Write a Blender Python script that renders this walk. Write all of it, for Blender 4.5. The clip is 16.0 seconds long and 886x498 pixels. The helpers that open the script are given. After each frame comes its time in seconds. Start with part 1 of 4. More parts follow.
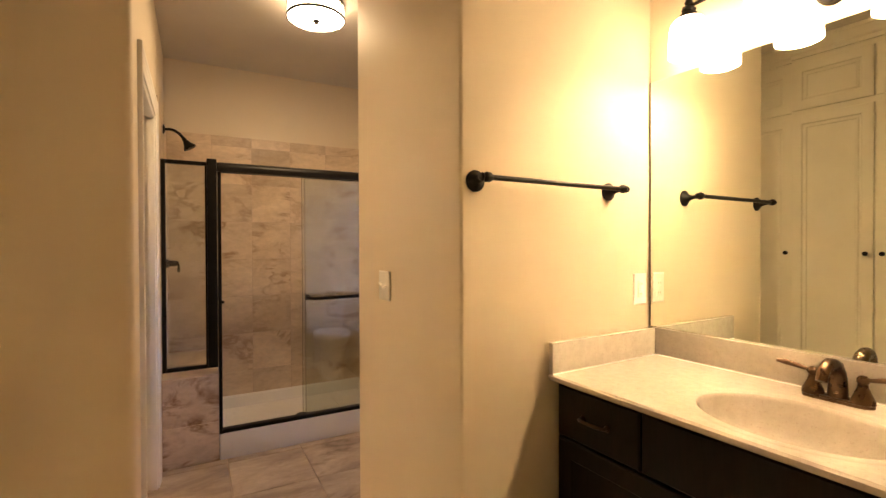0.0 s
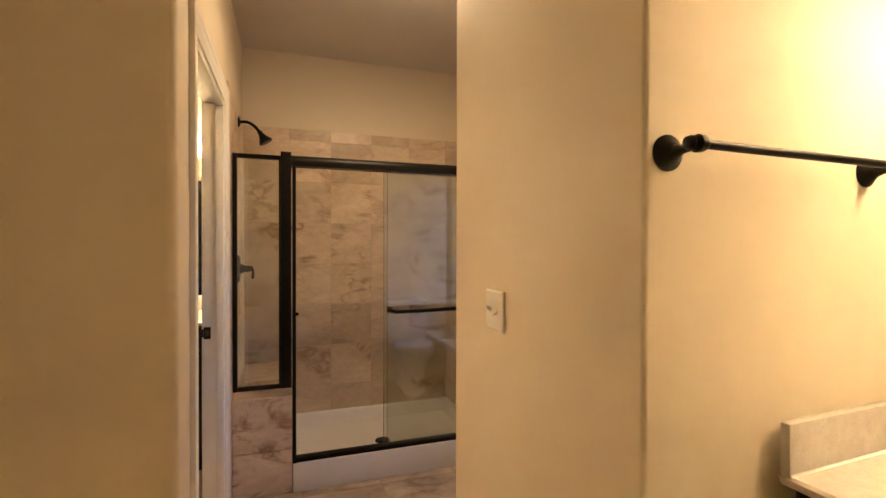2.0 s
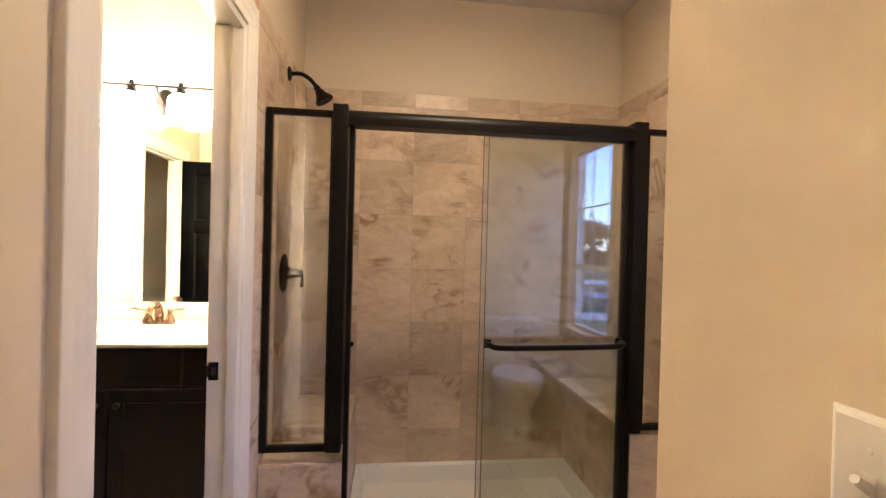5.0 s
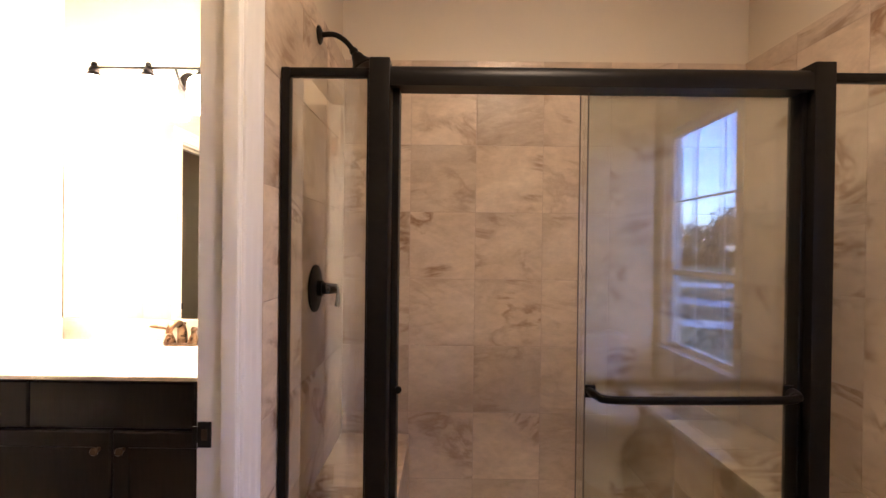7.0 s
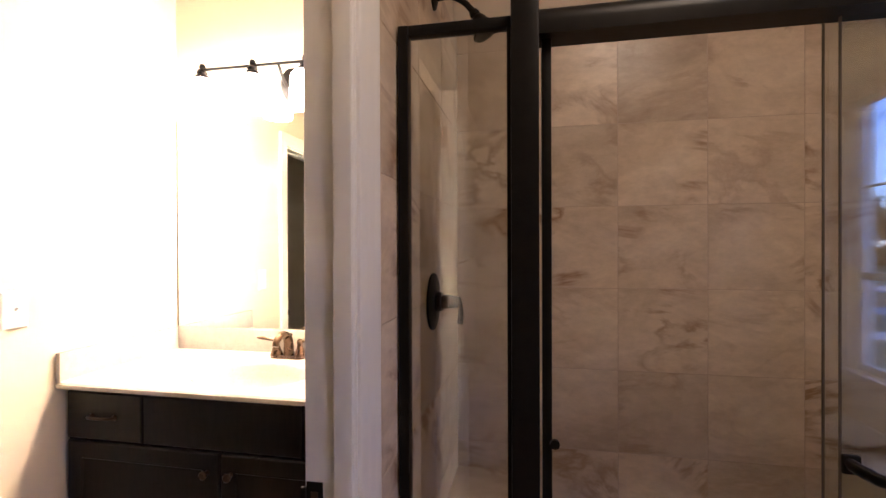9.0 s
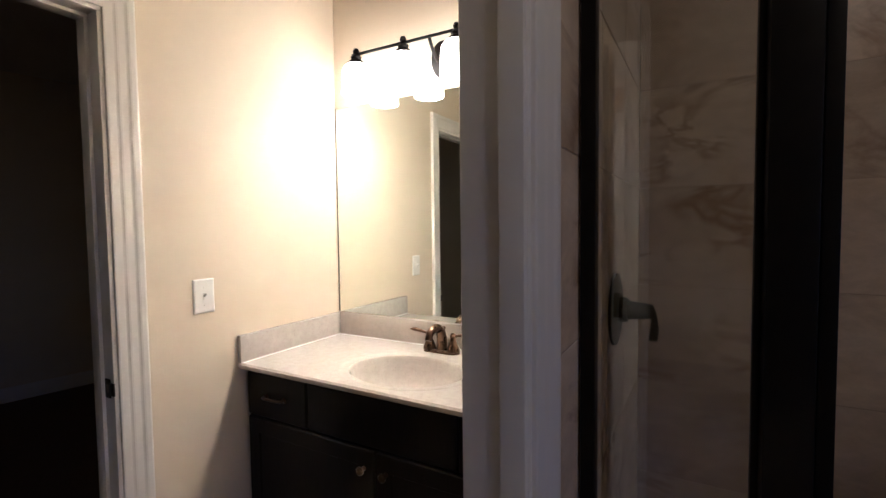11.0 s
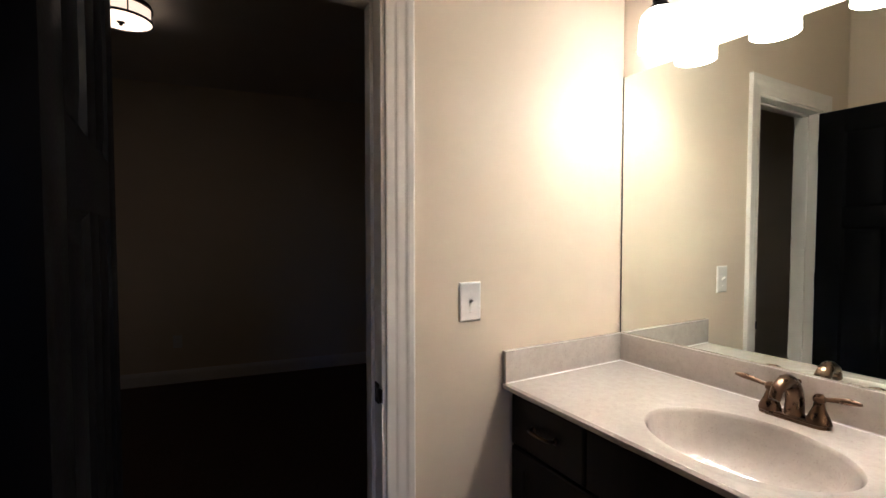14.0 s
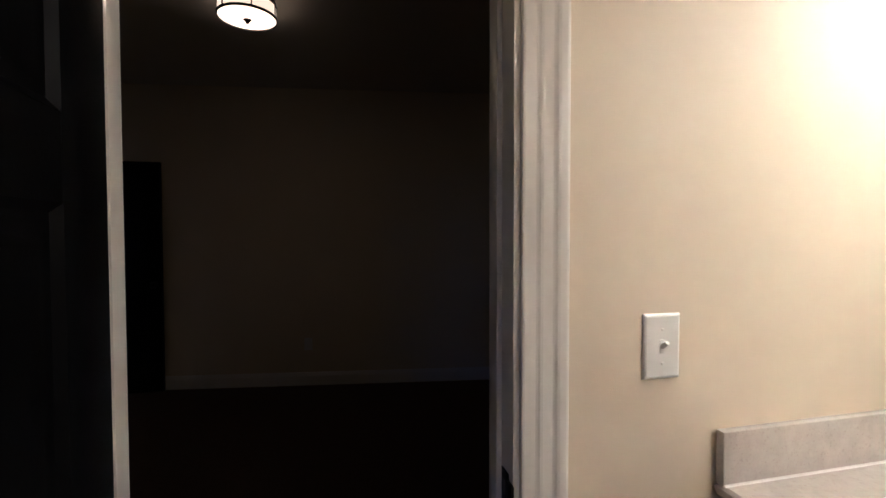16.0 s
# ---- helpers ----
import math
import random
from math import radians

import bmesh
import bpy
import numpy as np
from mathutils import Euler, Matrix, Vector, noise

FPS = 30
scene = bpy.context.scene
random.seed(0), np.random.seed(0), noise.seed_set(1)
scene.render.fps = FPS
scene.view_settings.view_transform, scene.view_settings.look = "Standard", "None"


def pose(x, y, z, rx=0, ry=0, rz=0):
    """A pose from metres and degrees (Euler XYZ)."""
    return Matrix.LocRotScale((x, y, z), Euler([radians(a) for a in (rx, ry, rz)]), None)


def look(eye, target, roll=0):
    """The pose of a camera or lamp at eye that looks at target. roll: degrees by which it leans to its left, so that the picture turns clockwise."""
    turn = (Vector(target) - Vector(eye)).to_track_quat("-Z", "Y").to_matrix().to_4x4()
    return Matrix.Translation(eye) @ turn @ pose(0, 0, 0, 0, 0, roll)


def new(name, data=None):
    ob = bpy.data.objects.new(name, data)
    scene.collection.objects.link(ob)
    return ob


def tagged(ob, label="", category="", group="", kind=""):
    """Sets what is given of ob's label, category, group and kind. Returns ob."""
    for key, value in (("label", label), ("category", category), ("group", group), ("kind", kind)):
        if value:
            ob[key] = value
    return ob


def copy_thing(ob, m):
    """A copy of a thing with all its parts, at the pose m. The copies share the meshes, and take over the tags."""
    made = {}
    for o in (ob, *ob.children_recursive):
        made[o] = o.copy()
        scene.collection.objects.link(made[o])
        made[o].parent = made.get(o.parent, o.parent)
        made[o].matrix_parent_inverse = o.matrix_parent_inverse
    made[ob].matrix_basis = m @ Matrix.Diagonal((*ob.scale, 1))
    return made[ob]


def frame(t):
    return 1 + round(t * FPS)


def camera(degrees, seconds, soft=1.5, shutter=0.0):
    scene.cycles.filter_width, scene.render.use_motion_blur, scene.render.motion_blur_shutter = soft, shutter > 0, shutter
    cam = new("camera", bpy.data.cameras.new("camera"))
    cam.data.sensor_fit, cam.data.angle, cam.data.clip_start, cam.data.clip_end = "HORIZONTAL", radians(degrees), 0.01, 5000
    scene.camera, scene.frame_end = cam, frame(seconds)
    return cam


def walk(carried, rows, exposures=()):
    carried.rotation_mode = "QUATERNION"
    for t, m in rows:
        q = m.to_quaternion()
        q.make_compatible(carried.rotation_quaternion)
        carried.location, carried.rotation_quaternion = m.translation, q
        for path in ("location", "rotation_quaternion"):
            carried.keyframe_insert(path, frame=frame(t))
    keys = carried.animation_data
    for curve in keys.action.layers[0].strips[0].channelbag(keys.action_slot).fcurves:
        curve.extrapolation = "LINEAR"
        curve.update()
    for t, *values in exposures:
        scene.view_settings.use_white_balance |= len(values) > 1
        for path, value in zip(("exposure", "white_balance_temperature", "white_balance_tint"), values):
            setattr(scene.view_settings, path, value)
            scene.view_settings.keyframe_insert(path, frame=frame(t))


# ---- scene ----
cam = camera(88.1, 16.0)
PATH = [
    (0, (0.029, -0.233, 1.386), (0.985, 1.524, 1.366), -0.2),
    (0.5, (0.061, -0.122, 1.391), (0.937, 1.676, 1.377), 0.6),
    (1, (0.086, 0.013, 1.391), (0.883, 1.847, 1.364), 0.5),
    (1.5, (0.114, 0.167, 1.403), (0.831, 2.033, 1.368), 0.4),
    (2, (0.129, 0.303, 1.411), (0.779, 2.194, 1.395), 0.1),
    (2.5, (0.178, 0.47, 1.402), (0.756, 2.385, 1.385), -0.3),
    (3, (0.233, 0.63, 1.409), (0.745, 2.564, 1.392), -0.4),
    (3.5, (0.27, 0.769, 1.403), (0.702, 2.722, 1.399), -0.1),
    (4, (0.294, 0.929, 1.403), (0.642, 2.899, 1.388), 0.6),
    (4.2, (0.301, 0.997, 1.401), (0.626, 2.971, 1.386), 1.0),
    (6.3, (0.345, 1.58, 1.418), (0.42, 3.578, 1.409), 0.6),
    (6.5, (0.338, 1.631, 1.413), (0.389, 3.63, 1.407), 0.6),
    (7, (0.315, 1.76, 1.42), (0.307, 3.76, 1.407), 0.7),
    (7.5, (0.277, 1.869, 1.424), (0.208, 3.868, 1.424), 0.5),
    (8, (0.227, 1.936, 1.427), (0.084, 3.931, 1.439), 0.1),
    (8.5, (0.184, 1.994, 1.424), (-0.069, 3.978, 1.433), -0.0),
    (9, (0.15, 2.06, 1.426), (-0.242, 4.021, 1.417), -0.2),
    (9.2, (0.127, 2.087, 1.433), (-0.31, 4.038, 1.41), -0.5),
    (11.5, (0.006, 2.302, 1.462), (-1.15, 3.931, 1.359), -0.8),
    (12, (-0.038, 2.336, 1.449), (-1.352, 3.841, 1.353), -0.9),
    (12.5, (-0.102, 2.374, 1.437), (-1.561, 3.739, 1.349), -0.1),
    (13, (-0.171, 2.422, 1.426), (-1.75, 3.647, 1.356), 0.2),
    (13.5, (-0.235, 2.452, 1.434), (-1.906, 3.55, 1.375), 0.4),
    (14, (-0.321, 2.476, 1.444), (-2.058, 3.465, 1.369), 0.0),
    (14.5, (-0.424, 2.525, 1.442), (-2.224, 3.391, 1.357), -0.4),
    (15, (-0.543, 2.59, 1.443), (-2.399, 3.331, 1.37), -0.6),
    (15.5, (-0.652, 2.638, 1.438), (-2.553, 3.259, 1.39), -0.9),
    (16, (-0.789, 2.661, 1.433), (-2.733, 3.126, 1.375), -0.1),
]
EXPOSURES = [(0, 4.54, 7450, 13), (2, 4.44, 7300, 12), (3, 4.68, 6750, 9), (4, 4.80, 6200, 8), (6.5, 4.70, 5900, 18), (8, 4.5, 5750, 18), (9, 3.95, 5550, 19), (10, 3.1, 5200, 16), (11.3, 2.15, 4850, 14), (12.5, 1.98, 4850, 14), (16, 1.82, 4850, 14)]
walk(cam, [(t, look(eye, target, roll)) for t, eye, target, roll in PATH], EXPOSURES)
# ---------------------------------------------------------------- light
world = bpy.data.worlds.new("dusk_sky")
scene.world = world
world.use_nodes = True
wn = world.node_tree.nodes
sky = wn.new("ShaderNodeTexSky")
sky.sky_type = "NISHITA"
sky.sun_disc = False
sky.ozone_density, sky.dust_density = 5.0, 0.3
sky.sun_elevation, sky.sun_rotation = radians(32), radians(250)
dusk = wn.new("ShaderNodeMix")
dusk.data_type, dusk.blend_type = "RGBA", "MULTIPLY"
dusk.inputs["Factor"].default_value = 1.0
dusk.inputs["B"].default_value = (0.90, 0.86, 1.22, 1)
world.node_tree.links.new(sky.outputs[0], dusk.inputs["A"])
world.node_tree.links.new(dusk.outputs["Result"], wn["Background"].inputs[0])
wn["Background"].inputs[1].default_value = 0.05
sun = new("sun", bpy.data.lights.new("sun", "SUN"))
sun.data.energy, sun.data.angle, sun.data.color = 0.4, radians(12), (1.0, 0.93, 0.85)
sun.matrix_world = look((-20, -8, 6), (0, 0, 0))
SHADE_ONE, SHADE_TWO, BULB, DRUM, DRUM_BED = 0.95, 4.1, 9.0, 2.75, 0.62


# ---------------------------------------------------------------- materials
def material(name, base, rough=0.5, metal=0.0, spec=0.5):
    m = bpy.data.materials.new(name)
    m.use_nodes = True
    b = m.node_tree.nodes["Principled BSDF"]
    b.inputs["Base Color"].default_value = (*base, 1)
    b.inputs["Roughness"].default_value = rough
    b.inputs["Metallic"].default_value = metal
    b.inputs["Specular IOR Level"].default_value = spec
    return m, m.node_tree, b


def node(tree, kind, **values):
    n = tree.nodes.new(kind)
    for key, value in values.items():
        n.inputs[key].default_value = value
    return n


def ramp(tree, source, stops):
    r = tree.nodes.new("ShaderNodeValToRGB")
    while len(r.color_ramp.elements) < len(stops):
        r.color_ramp.elements.new(0.5)
    for e, (at, colour) in zip(r.color_ramp.elements, stops):
        e.position, e.color = at, (*colour, 1)
    tree.links.new(source, r.inputs[0])
    return r


def grained(name, dark, light, scale, rough=0.6, bump=0.0, bump_scale=300.0, metal=0.0, spec=0.5, stretch=(1, 1, 1)):
    """A surface whose colour wanders between two tones, with fine relief."""
    m, t, b = material(name, light, rough, metal, spec)
    co = t.nodes.new("ShaderNodeTexCoord")
    mp = t.nodes.new("ShaderNodeMapping")
    mp.inputs["Scale"].default_value = stretch
    t.links.new(co.outputs["Object"], mp.inputs[0])
    big = node(t, "ShaderNodeTexNoise", Scale=scale, Detail=6.0, Roughness=0.6)
    t.links.new(mp.outputs[0], big.inputs["Vector"])
    r = ramp(t, big.outputs[0], [(0.3, dark), (0.7, light)])
    t.links.new(r.outputs[0], b.inputs["Base Color"])
    fine = node(t, "ShaderNodeTexNoise", Scale=bump_scale, Detail=3.0)
    t.links.new(mp.outputs[0], fine.inputs["Vector"])
    rr = t.nodes.new("ShaderNodeMapRange")
    rr.inputs["To Min"].default_value, rr.inputs["To Max"].default_value = rough * 0.85, min(1.0, rough * 1.15)
    t.links.new(fine.outputs[0], rr.inputs[0])
    t.links.new(rr.outputs[0], b.inputs["Roughness"])
    if bump:
        bp = node(t, "ShaderNodeBump", Strength=bump, Distance=0.002)
        t.links.new(fine.outputs[0], bp.inputs["Height"])
        t.links.new(bp.outputs[0], b.inputs["Normal"])
    return m


def veined(name, tones, vein, rough, size=3.0, amount=0.8):
    """Stone-look tile: cloudy tones with darker drifting veins, each piece cut from another part of the stone."""
    m, t, b = material(name, tones[1], rough)
    co = t.nodes.new("ShaderNodeTexCoord")
    info = t.nodes.new("ShaderNodeObjectInfo")
    shift = t.nodes.new("ShaderNodeVectorMath")
    shift.operation = "MULTIPLY"
    shift.inputs[1].default_value = (37.0, 61.0, 23.0)
    t.links.new(info.outputs["Random"], shift.inputs[0])
    add = t.nodes.new("ShaderNodeVectorMath")
    t.links.new(co.outputs["Object"], add.inputs[0])
    t.links.new(shift.outputs[0], add.inputs[1])
    mp = t.nodes.new("ShaderNodeMapping")
    turn = t.nodes.new("ShaderNodeVectorMath")
    turn.operation = "MULTIPLY_ADD"
    turn.inputs[1].default_value = (0.0, 19.0, 0.0)
    turn.inputs[2].default_value = (0.3, 0.2, 0.15)
    t.links.new(info.outputs["Random"], turn.inputs[0])
    t.links.new(turn.outputs[0], mp.inputs["Rotation"])
    mp.inputs["Scale"].default_value = (0.9, 1.0, 1.8)
    t.links.new(add.outputs[0], mp.inputs[0])
    cloud = node(t, "ShaderNodeTexNoise", Scale=size, Detail=8.0, Roughness=0.62, Distortion=0.6)
    t.links.new(mp.outputs[0], cloud.inputs["Vector"])
    r = ramp(t, cloud.outputs[0], [(0.34, tones[0]), (0.50, tones[1]), (0.70, tones[2])])
    drift = node(t, "ShaderNodeTexNoise", Scale=size * 0.9, Detail=5.0, Roughness=0.55, Distortion=1.6)
    t.links.new(mp.outputs[0], drift.inputs["Vector"])
    v = ramp(t, drift.outputs[0], [(0.42, (0, 0, 0)), (0.475, (amount,) * 3), (0.54, (0, 0, 0))])
    breakup = node(t, "ShaderNodeTexNoise", Scale=size * 1.7, Detail=3.0)
    t.links.new(add.outputs[0], breakup.inputs["Vector"])
    br = ramp(t, breakup.outputs[0], [(0.45, (0, 0, 0)), (0.58, (1, 1, 1))])
    both = t.nodes.new("ShaderNodeMath")
    both.operation = "MULTIPLY"
    t.links.new(v.outputs[0], both.inputs[0])
    t.links.new(br.outputs[0], both.inputs[1])
    pick = t.nodes.new("ShaderNodeMath")
    pick.operation = "MULTIPLY"
    pick.inputs[1].default_value = 17.3
    t.links.new(info.outputs["Random"], pick.inputs[0])
    part_of = t.nodes.new("ShaderNodeMath")
    part_of.operation = "FRACT"
    t.links.new(pick.outputs[0], part_of.inputs[0])
    strong = ramp(t, part_of.outputs[0], [(0.25, (0.25,) * 3), (0.70, (1, 1, 1))])
    some = t.nodes.new("ShaderNodeMath")
    some.operation = "MULTIPLY"
    t.links.new(both.outputs[0], some.inputs[0])
    t.links.new(strong.outputs[0], some.inputs[1])
    mix = t.nodes.new("ShaderNodeMix")
    mix.data_type = "RGBA"
    mix.inputs["B"].default_value = (*vein, 1)
    t.links.new(some.outputs[0], mix.inputs["Factor"])
    t.links.new(r.outputs[0], mix.inputs["A"])
    grit = node(t, "ShaderNodeTexNoise", Scale=size * 9, Detail=6.0, Roughness=0.7)
    t.links.new(mp.outputs[0], grit.inputs["Vector"])
    gr = ramp(t, grit.outputs[0], [(0.3, (0.89, 0.88, 0.87)), (0.7, (1.09, 1.09, 1.09))])
    fine = t.nodes.new("ShaderNodeMix")
    fine.data_type, fine.blend_type = "RGBA", "MULTIPLY"
    fine.inputs["Factor"].default_value = 1.0
    t.links.new(mix.outputs["Result"], fine.inputs["A"])
    t.links.new(gr.outputs[0], fine.inputs["B"])
    mix = fine
    hue = t.nodes.new("ShaderNodeHueSaturation")
    val = t.nodes.new("ShaderNodeMapRange")
    val.inputs["To Min"].default_value, val.inputs["To Max"].default_value = 0.90, 1.12
    t.links.new(info.outputs["Random"], val.inputs[0])
    t.links.new(val.outputs[0], hue.inputs["Value"])
    t.links.new(mix.outputs["Result"], hue.inputs["Color"])
    t.links.new(hue.outputs[0], b.inputs["Base Color"])
    bp = node(t, "ShaderNodeBump", Strength=0.12, Distance=0.002)
    t.links.new(cloud.outputs[0], bp.inputs["Height"])
    t.links.new(bp.outputs[0], b.inputs["Normal"])
    return m


def speckled(name, dark, light, fleck, rough):
    """Cast marble: cloudy fine mottling with sparse dark flecks under a glossy coat."""
    m, t, b = material(name, light, rough, 0.0, 0.6)
    co = t.nodes.new("ShaderNodeTexCoord")
    cloud = node(t, "ShaderNodeTexNoise", Scale=34.0, Detail=8.0, Roughness=0.72)
    t.links.new(co.outputs["Object"], cloud.inputs["Vector"])
    r = ramp(t, cloud.outputs[0], [(0.33, dark), (0.66, light)])
    spots = node(t, "ShaderNodeTexNoise", Scale=170.0, Detail=2.0, Roughness=0.5)
    t.links.new(co.outputs["Object"], spots.inputs["Vector"])
    s = ramp(t, spots.outputs[0], [(0.60, (0, 0, 0)), (0.72, (0.26,) * 3)])
    mix = t.nodes.new("ShaderNodeMix")
    mix.data_type = "RGBA"
    mix.inputs["B"].default_value = (*fleck, 1)
    t.links.new(s.outputs[0], mix.inputs["Factor"])
    t.links.new(r.outputs[0], mix.inputs["A"])
    t.links.new(mix.outputs["Result"], b.inputs["Base Color"])
    wave = node(t, "ShaderNodeTexNoise", Scale=9.0, Detail=2.0)
    t.links.new(co.outputs["Object"], wave.inputs["Vector"])
    bp = node(t, "ShaderNodeBump", Strength=0.05, Distance=0.002)
    t.links.new(wave.outputs[0], bp.inputs["Height"])
    t.links.new(bp.outputs[0], b.inputs["Normal"])
    b.inputs["Coat Weight"].default_value = 0.5
    b.inputs["Coat Roughness"].default_value = 0.04
    return m


def glowing(name, colour, strength, paint=(0.9, 0.88, 0.82)):
    m, t, b = material(name, paint, 0.4)
    b.inputs["Emission Color"].default_value = (*colour, 1)
    b.inputs["Emission Strength"].default_value = strength
    return m


def clear_glass(name, gloss=0.045, tint=(0.95, 0.97, 0.96)):
    m = bpy.data.materials.new(name)
    m.use_nodes = True
    t = m.node_tree
    t.nodes.remove(t.nodes["Principled BSDF"])
    see = t.nodes.new("ShaderNodeBsdfTransparent")
    see.inputs[0].default_value = (*tint, 1)
    shine = t.nodes.new("ShaderNodeBsdfGlossy")
    shine.inputs["Roughness"].default_value = 0.01
    lw = node(t, "ShaderNodeLayerWeight", Blend=0.5)
    steep = t.nodes.new("ShaderNodeMath")
    steep.operation = "POWER"
    steep.inputs[1].default_value = 5.0
    t.links.new(lw.outputs["Facing"], steep.inputs[0])
    f = t.nodes.new("ShaderNodeMapRange")
    f.inputs["To Min"].default_value = gloss
    t.links.new(steep.outputs[0], f.inputs[0])
    mix = t.nodes.new("ShaderNodeMixShader")
    t.links.new(f.outputs[0], mix.inputs[0])
    t.links.new(see.outputs[0], mix.inputs[1])
    t.links.new(shine.outputs[0], mix.inputs[2])
    t.links.new(mix.outputs[0], t.nodes["Material Output"].inputs[0])
    return m


PAINT = grained("beige_wall_paint", (0.71, 0.615, 0.475), (0.745, 0.65, 0.51), 1.3, 0.60, 0.10, 420)
CEIL = grained("flat_ceiling_paint", (0.62, 0.58, 0.52), (0.68, 0.64, 0.58), 1.1, 0.85, 0.25, 160)
TRIM = grained("white_trim_paint", (0.79, 0.76, 0.71), (0.83, 0.80, 0.75), 2.5, 0.33)
CREAM = grained("cream_cabinet_paint", (0.74, 0.685, 0.555), (0.79, 0.735, 0.605), 4, 0.36, 0.03, 200)
BRONZE = grained("dark_oil_rubbed_bronze", (0.005, 0.004, 0.0033), (0.009, 0.0072, 0.0058), 25, 0.40, 0.0, 300, 0.1, 0.16)
FAUCET = grained("brushed_antique_bronze", (0.15, 0.095, 0.060), (0.175, 0.115, 0.075), 9, 0.28, 0.0, 60, 1.0)
PULL = grained("dark_antique_bronze", (0.075, 0.050, 0.034), (0.10, 0.068, 0.047), 12, 0.34, 0.0, 80, 0.9)
BLACKDOOR = grained("black_satin_door_paint", (0.0025, 0.0025, 0.003), (0.004, 0.004, 0.0045), 8, 0.42, 0.0, 160, 0.0, 0.065)
ESPRESSO = grained("espresso_stained_wood", (0.004, 0.0022, 0.0016), (0.010, 0.0053, 0.0036), 14, 0.36, 0.06, 120, spec=0.22, stretch=(6, 6, 0.7))
MARBLE = speckled("speckled_cultured_marble", (0.53, 0.49, 0.445), (0.61, 0.57, 0.52), (0.30, 0.235, 0.18), 0.10)
PORCELAIN = grained("white_porcelain", (0.80, 0.80, 0.79), (0.84, 0.84, 0.83), 3, 0.08)
ACRYLIC = grained("white_acrylic", (0.72, 0.70, 0.67), (0.78, 0.76, 0.73), 3, 0.28)
PLASTIC = grained("white_plastic", (0.78, 0.77, 0.73), (0.82, 0.81, 0.78), 8, 0.35)
GROUT = grained("tan_grout", (0.47, 0.36, 0.275), (0.54, 0.42, 0.325), 40, 0.9, 0.3, 300)
TILE = veined("beige_stone_tile", ((0.48, 0.37, 0.265), (0.605, 0.48, 0.355), (0.71, 0.59, 0.455)), (0.28, 0.165, 0.09), 0.33, 2.3, 1.0)
FLOORTILE = veined("tan_floor_tile", ((0.26, 0.20, 0.155), (0.40, 0.315, 0.245), (0.54, 0.45, 0.365)), (0.15, 0.095, 0.06), 0.36, 2.6, 0.85)
CARPET = grained("dark_brown_carpet", (0.05, 0.032, 0.022), (0.09, 0.06, 0.042), 60, 0.95, 0.8, 500)
GLASS = clear_glass("shower_glass", 0.10)
EDGE = grained("glass_edge", (0.10, 0.08, 0.06), (0.13, 0.105, 0.08), 6, 0.6)
PANE = clear_glass("window_glass", 0.04)
SHADE1 = glowing("lit_shade_glass_warm", (1.0, 0.74, 0.46), SHADE_ONE)
SHADE2 = glowing("lit_shade_glass_soft", (1.0, 0.785, 0.54), SHADE_TWO)
BULB1 = glowing("lit_bulb_warm", (1.0, 0.74, 0.46), SHADE_ONE * BULB)
BULB2 = glowing("lit_bulb_soft", (1.0, 0.785, 0.54), SHADE_TWO * BULB)
DRUM1 = glowing("lit_diffuser_glass", (1.0, 0.745, 0.465), DRUM * 1.35)
DRUM1S = glowing("lit_drum_fabric", (1.0, 0.745, 0.465), DRUM * 0.28)
DRUM2 = glowing("lit_diffuser_glass_dim", (1.0, 0.66, 0.36), DRUM_BED * 1.2)
DRUM2S = glowing("lit_drum_fabric_dim", (1.0, 0.66, 0.36), DRUM_BED * 0.6)
MIRROR = material("silvered_mirror", (0.87, 0.92, 0.865), 0.0, 1.0)[0]
GRASS = grained("mown_grass", (0.05, 0.075, 0.03), (0.09, 0.115, 0.05), 0.4, 0.9)
LEAF = grained("distant_twigs_and_leaves", (0.03, 0.028, 0.018), (0.07, 0.06, 0.035), 0.6, 0.9)
BARK = grained("grey_bark", (0.05, 0.04, 0.03), (0.10, 0.08, 0.06), 4, 0.95)


# ---------------------------------------------------------------- mesh helpers
def part(name, bm, mat, parent=None, label="", smooth=True):
    me = bpy.data.meshes.new(name)
    bmesh.ops.recalc_face_normals(bm, faces=bm.faces[:])
    bm.to_mesh(me)
    bm.free()
    me.materials.append(mat)
    if smooth:
        me.polygons.foreach_set("use_smooth", [True] * len(me.polygons))
        me.set_sharp_from_angle(angle=radians(35))
    ob = new(name, me)
    if parent is not None:
        ob.parent = parent
        ob.matrix_parent_inverse = parent.matrix_world.inverted()
    if label:
        tagged(ob, label)
    return ob


def thing(name, at, label, category, group="", kind="", rz=0.0):
    e = new(name)
    e.empty_display_size = 0.05
    e.matrix_world = pose(*at, 0, 0, rz)
    bpy.context.view_layer.update()
    return tagged(e, label, category, group, kind)


def box(x0, x1, y0, y1, z0, z1, bevel=0.0, bm=None, segs=2):
    fresh = bmesh.new()
    bmesh.ops.create_cube(fresh, size=1.0)
    for v in fresh.verts:
        v.co = Vector(((x0 + x1) / 2 + v.co.x * (x1 - x0), (y0 + y1) / 2 + v.co.y * (y1 - y0), (z0 + z1) / 2 + v.co.z * (z1 - z0)))
    if bevel:
        bmesh.ops.bevel(fresh, geom=fresh.edges[:], offset=bevel, segments=segs, affect="EDGES", profile=0.6)
    return joined(bm, fresh)


def joined(bm, fresh):
    if bm is None:
        return fresh
    me = bpy.data.meshes.new("tmp")
    fresh.to_mesh(me)
    fresh.free()
    bm.from_mesh(me)
    bpy.data.meshes.remove(me)
    return bm


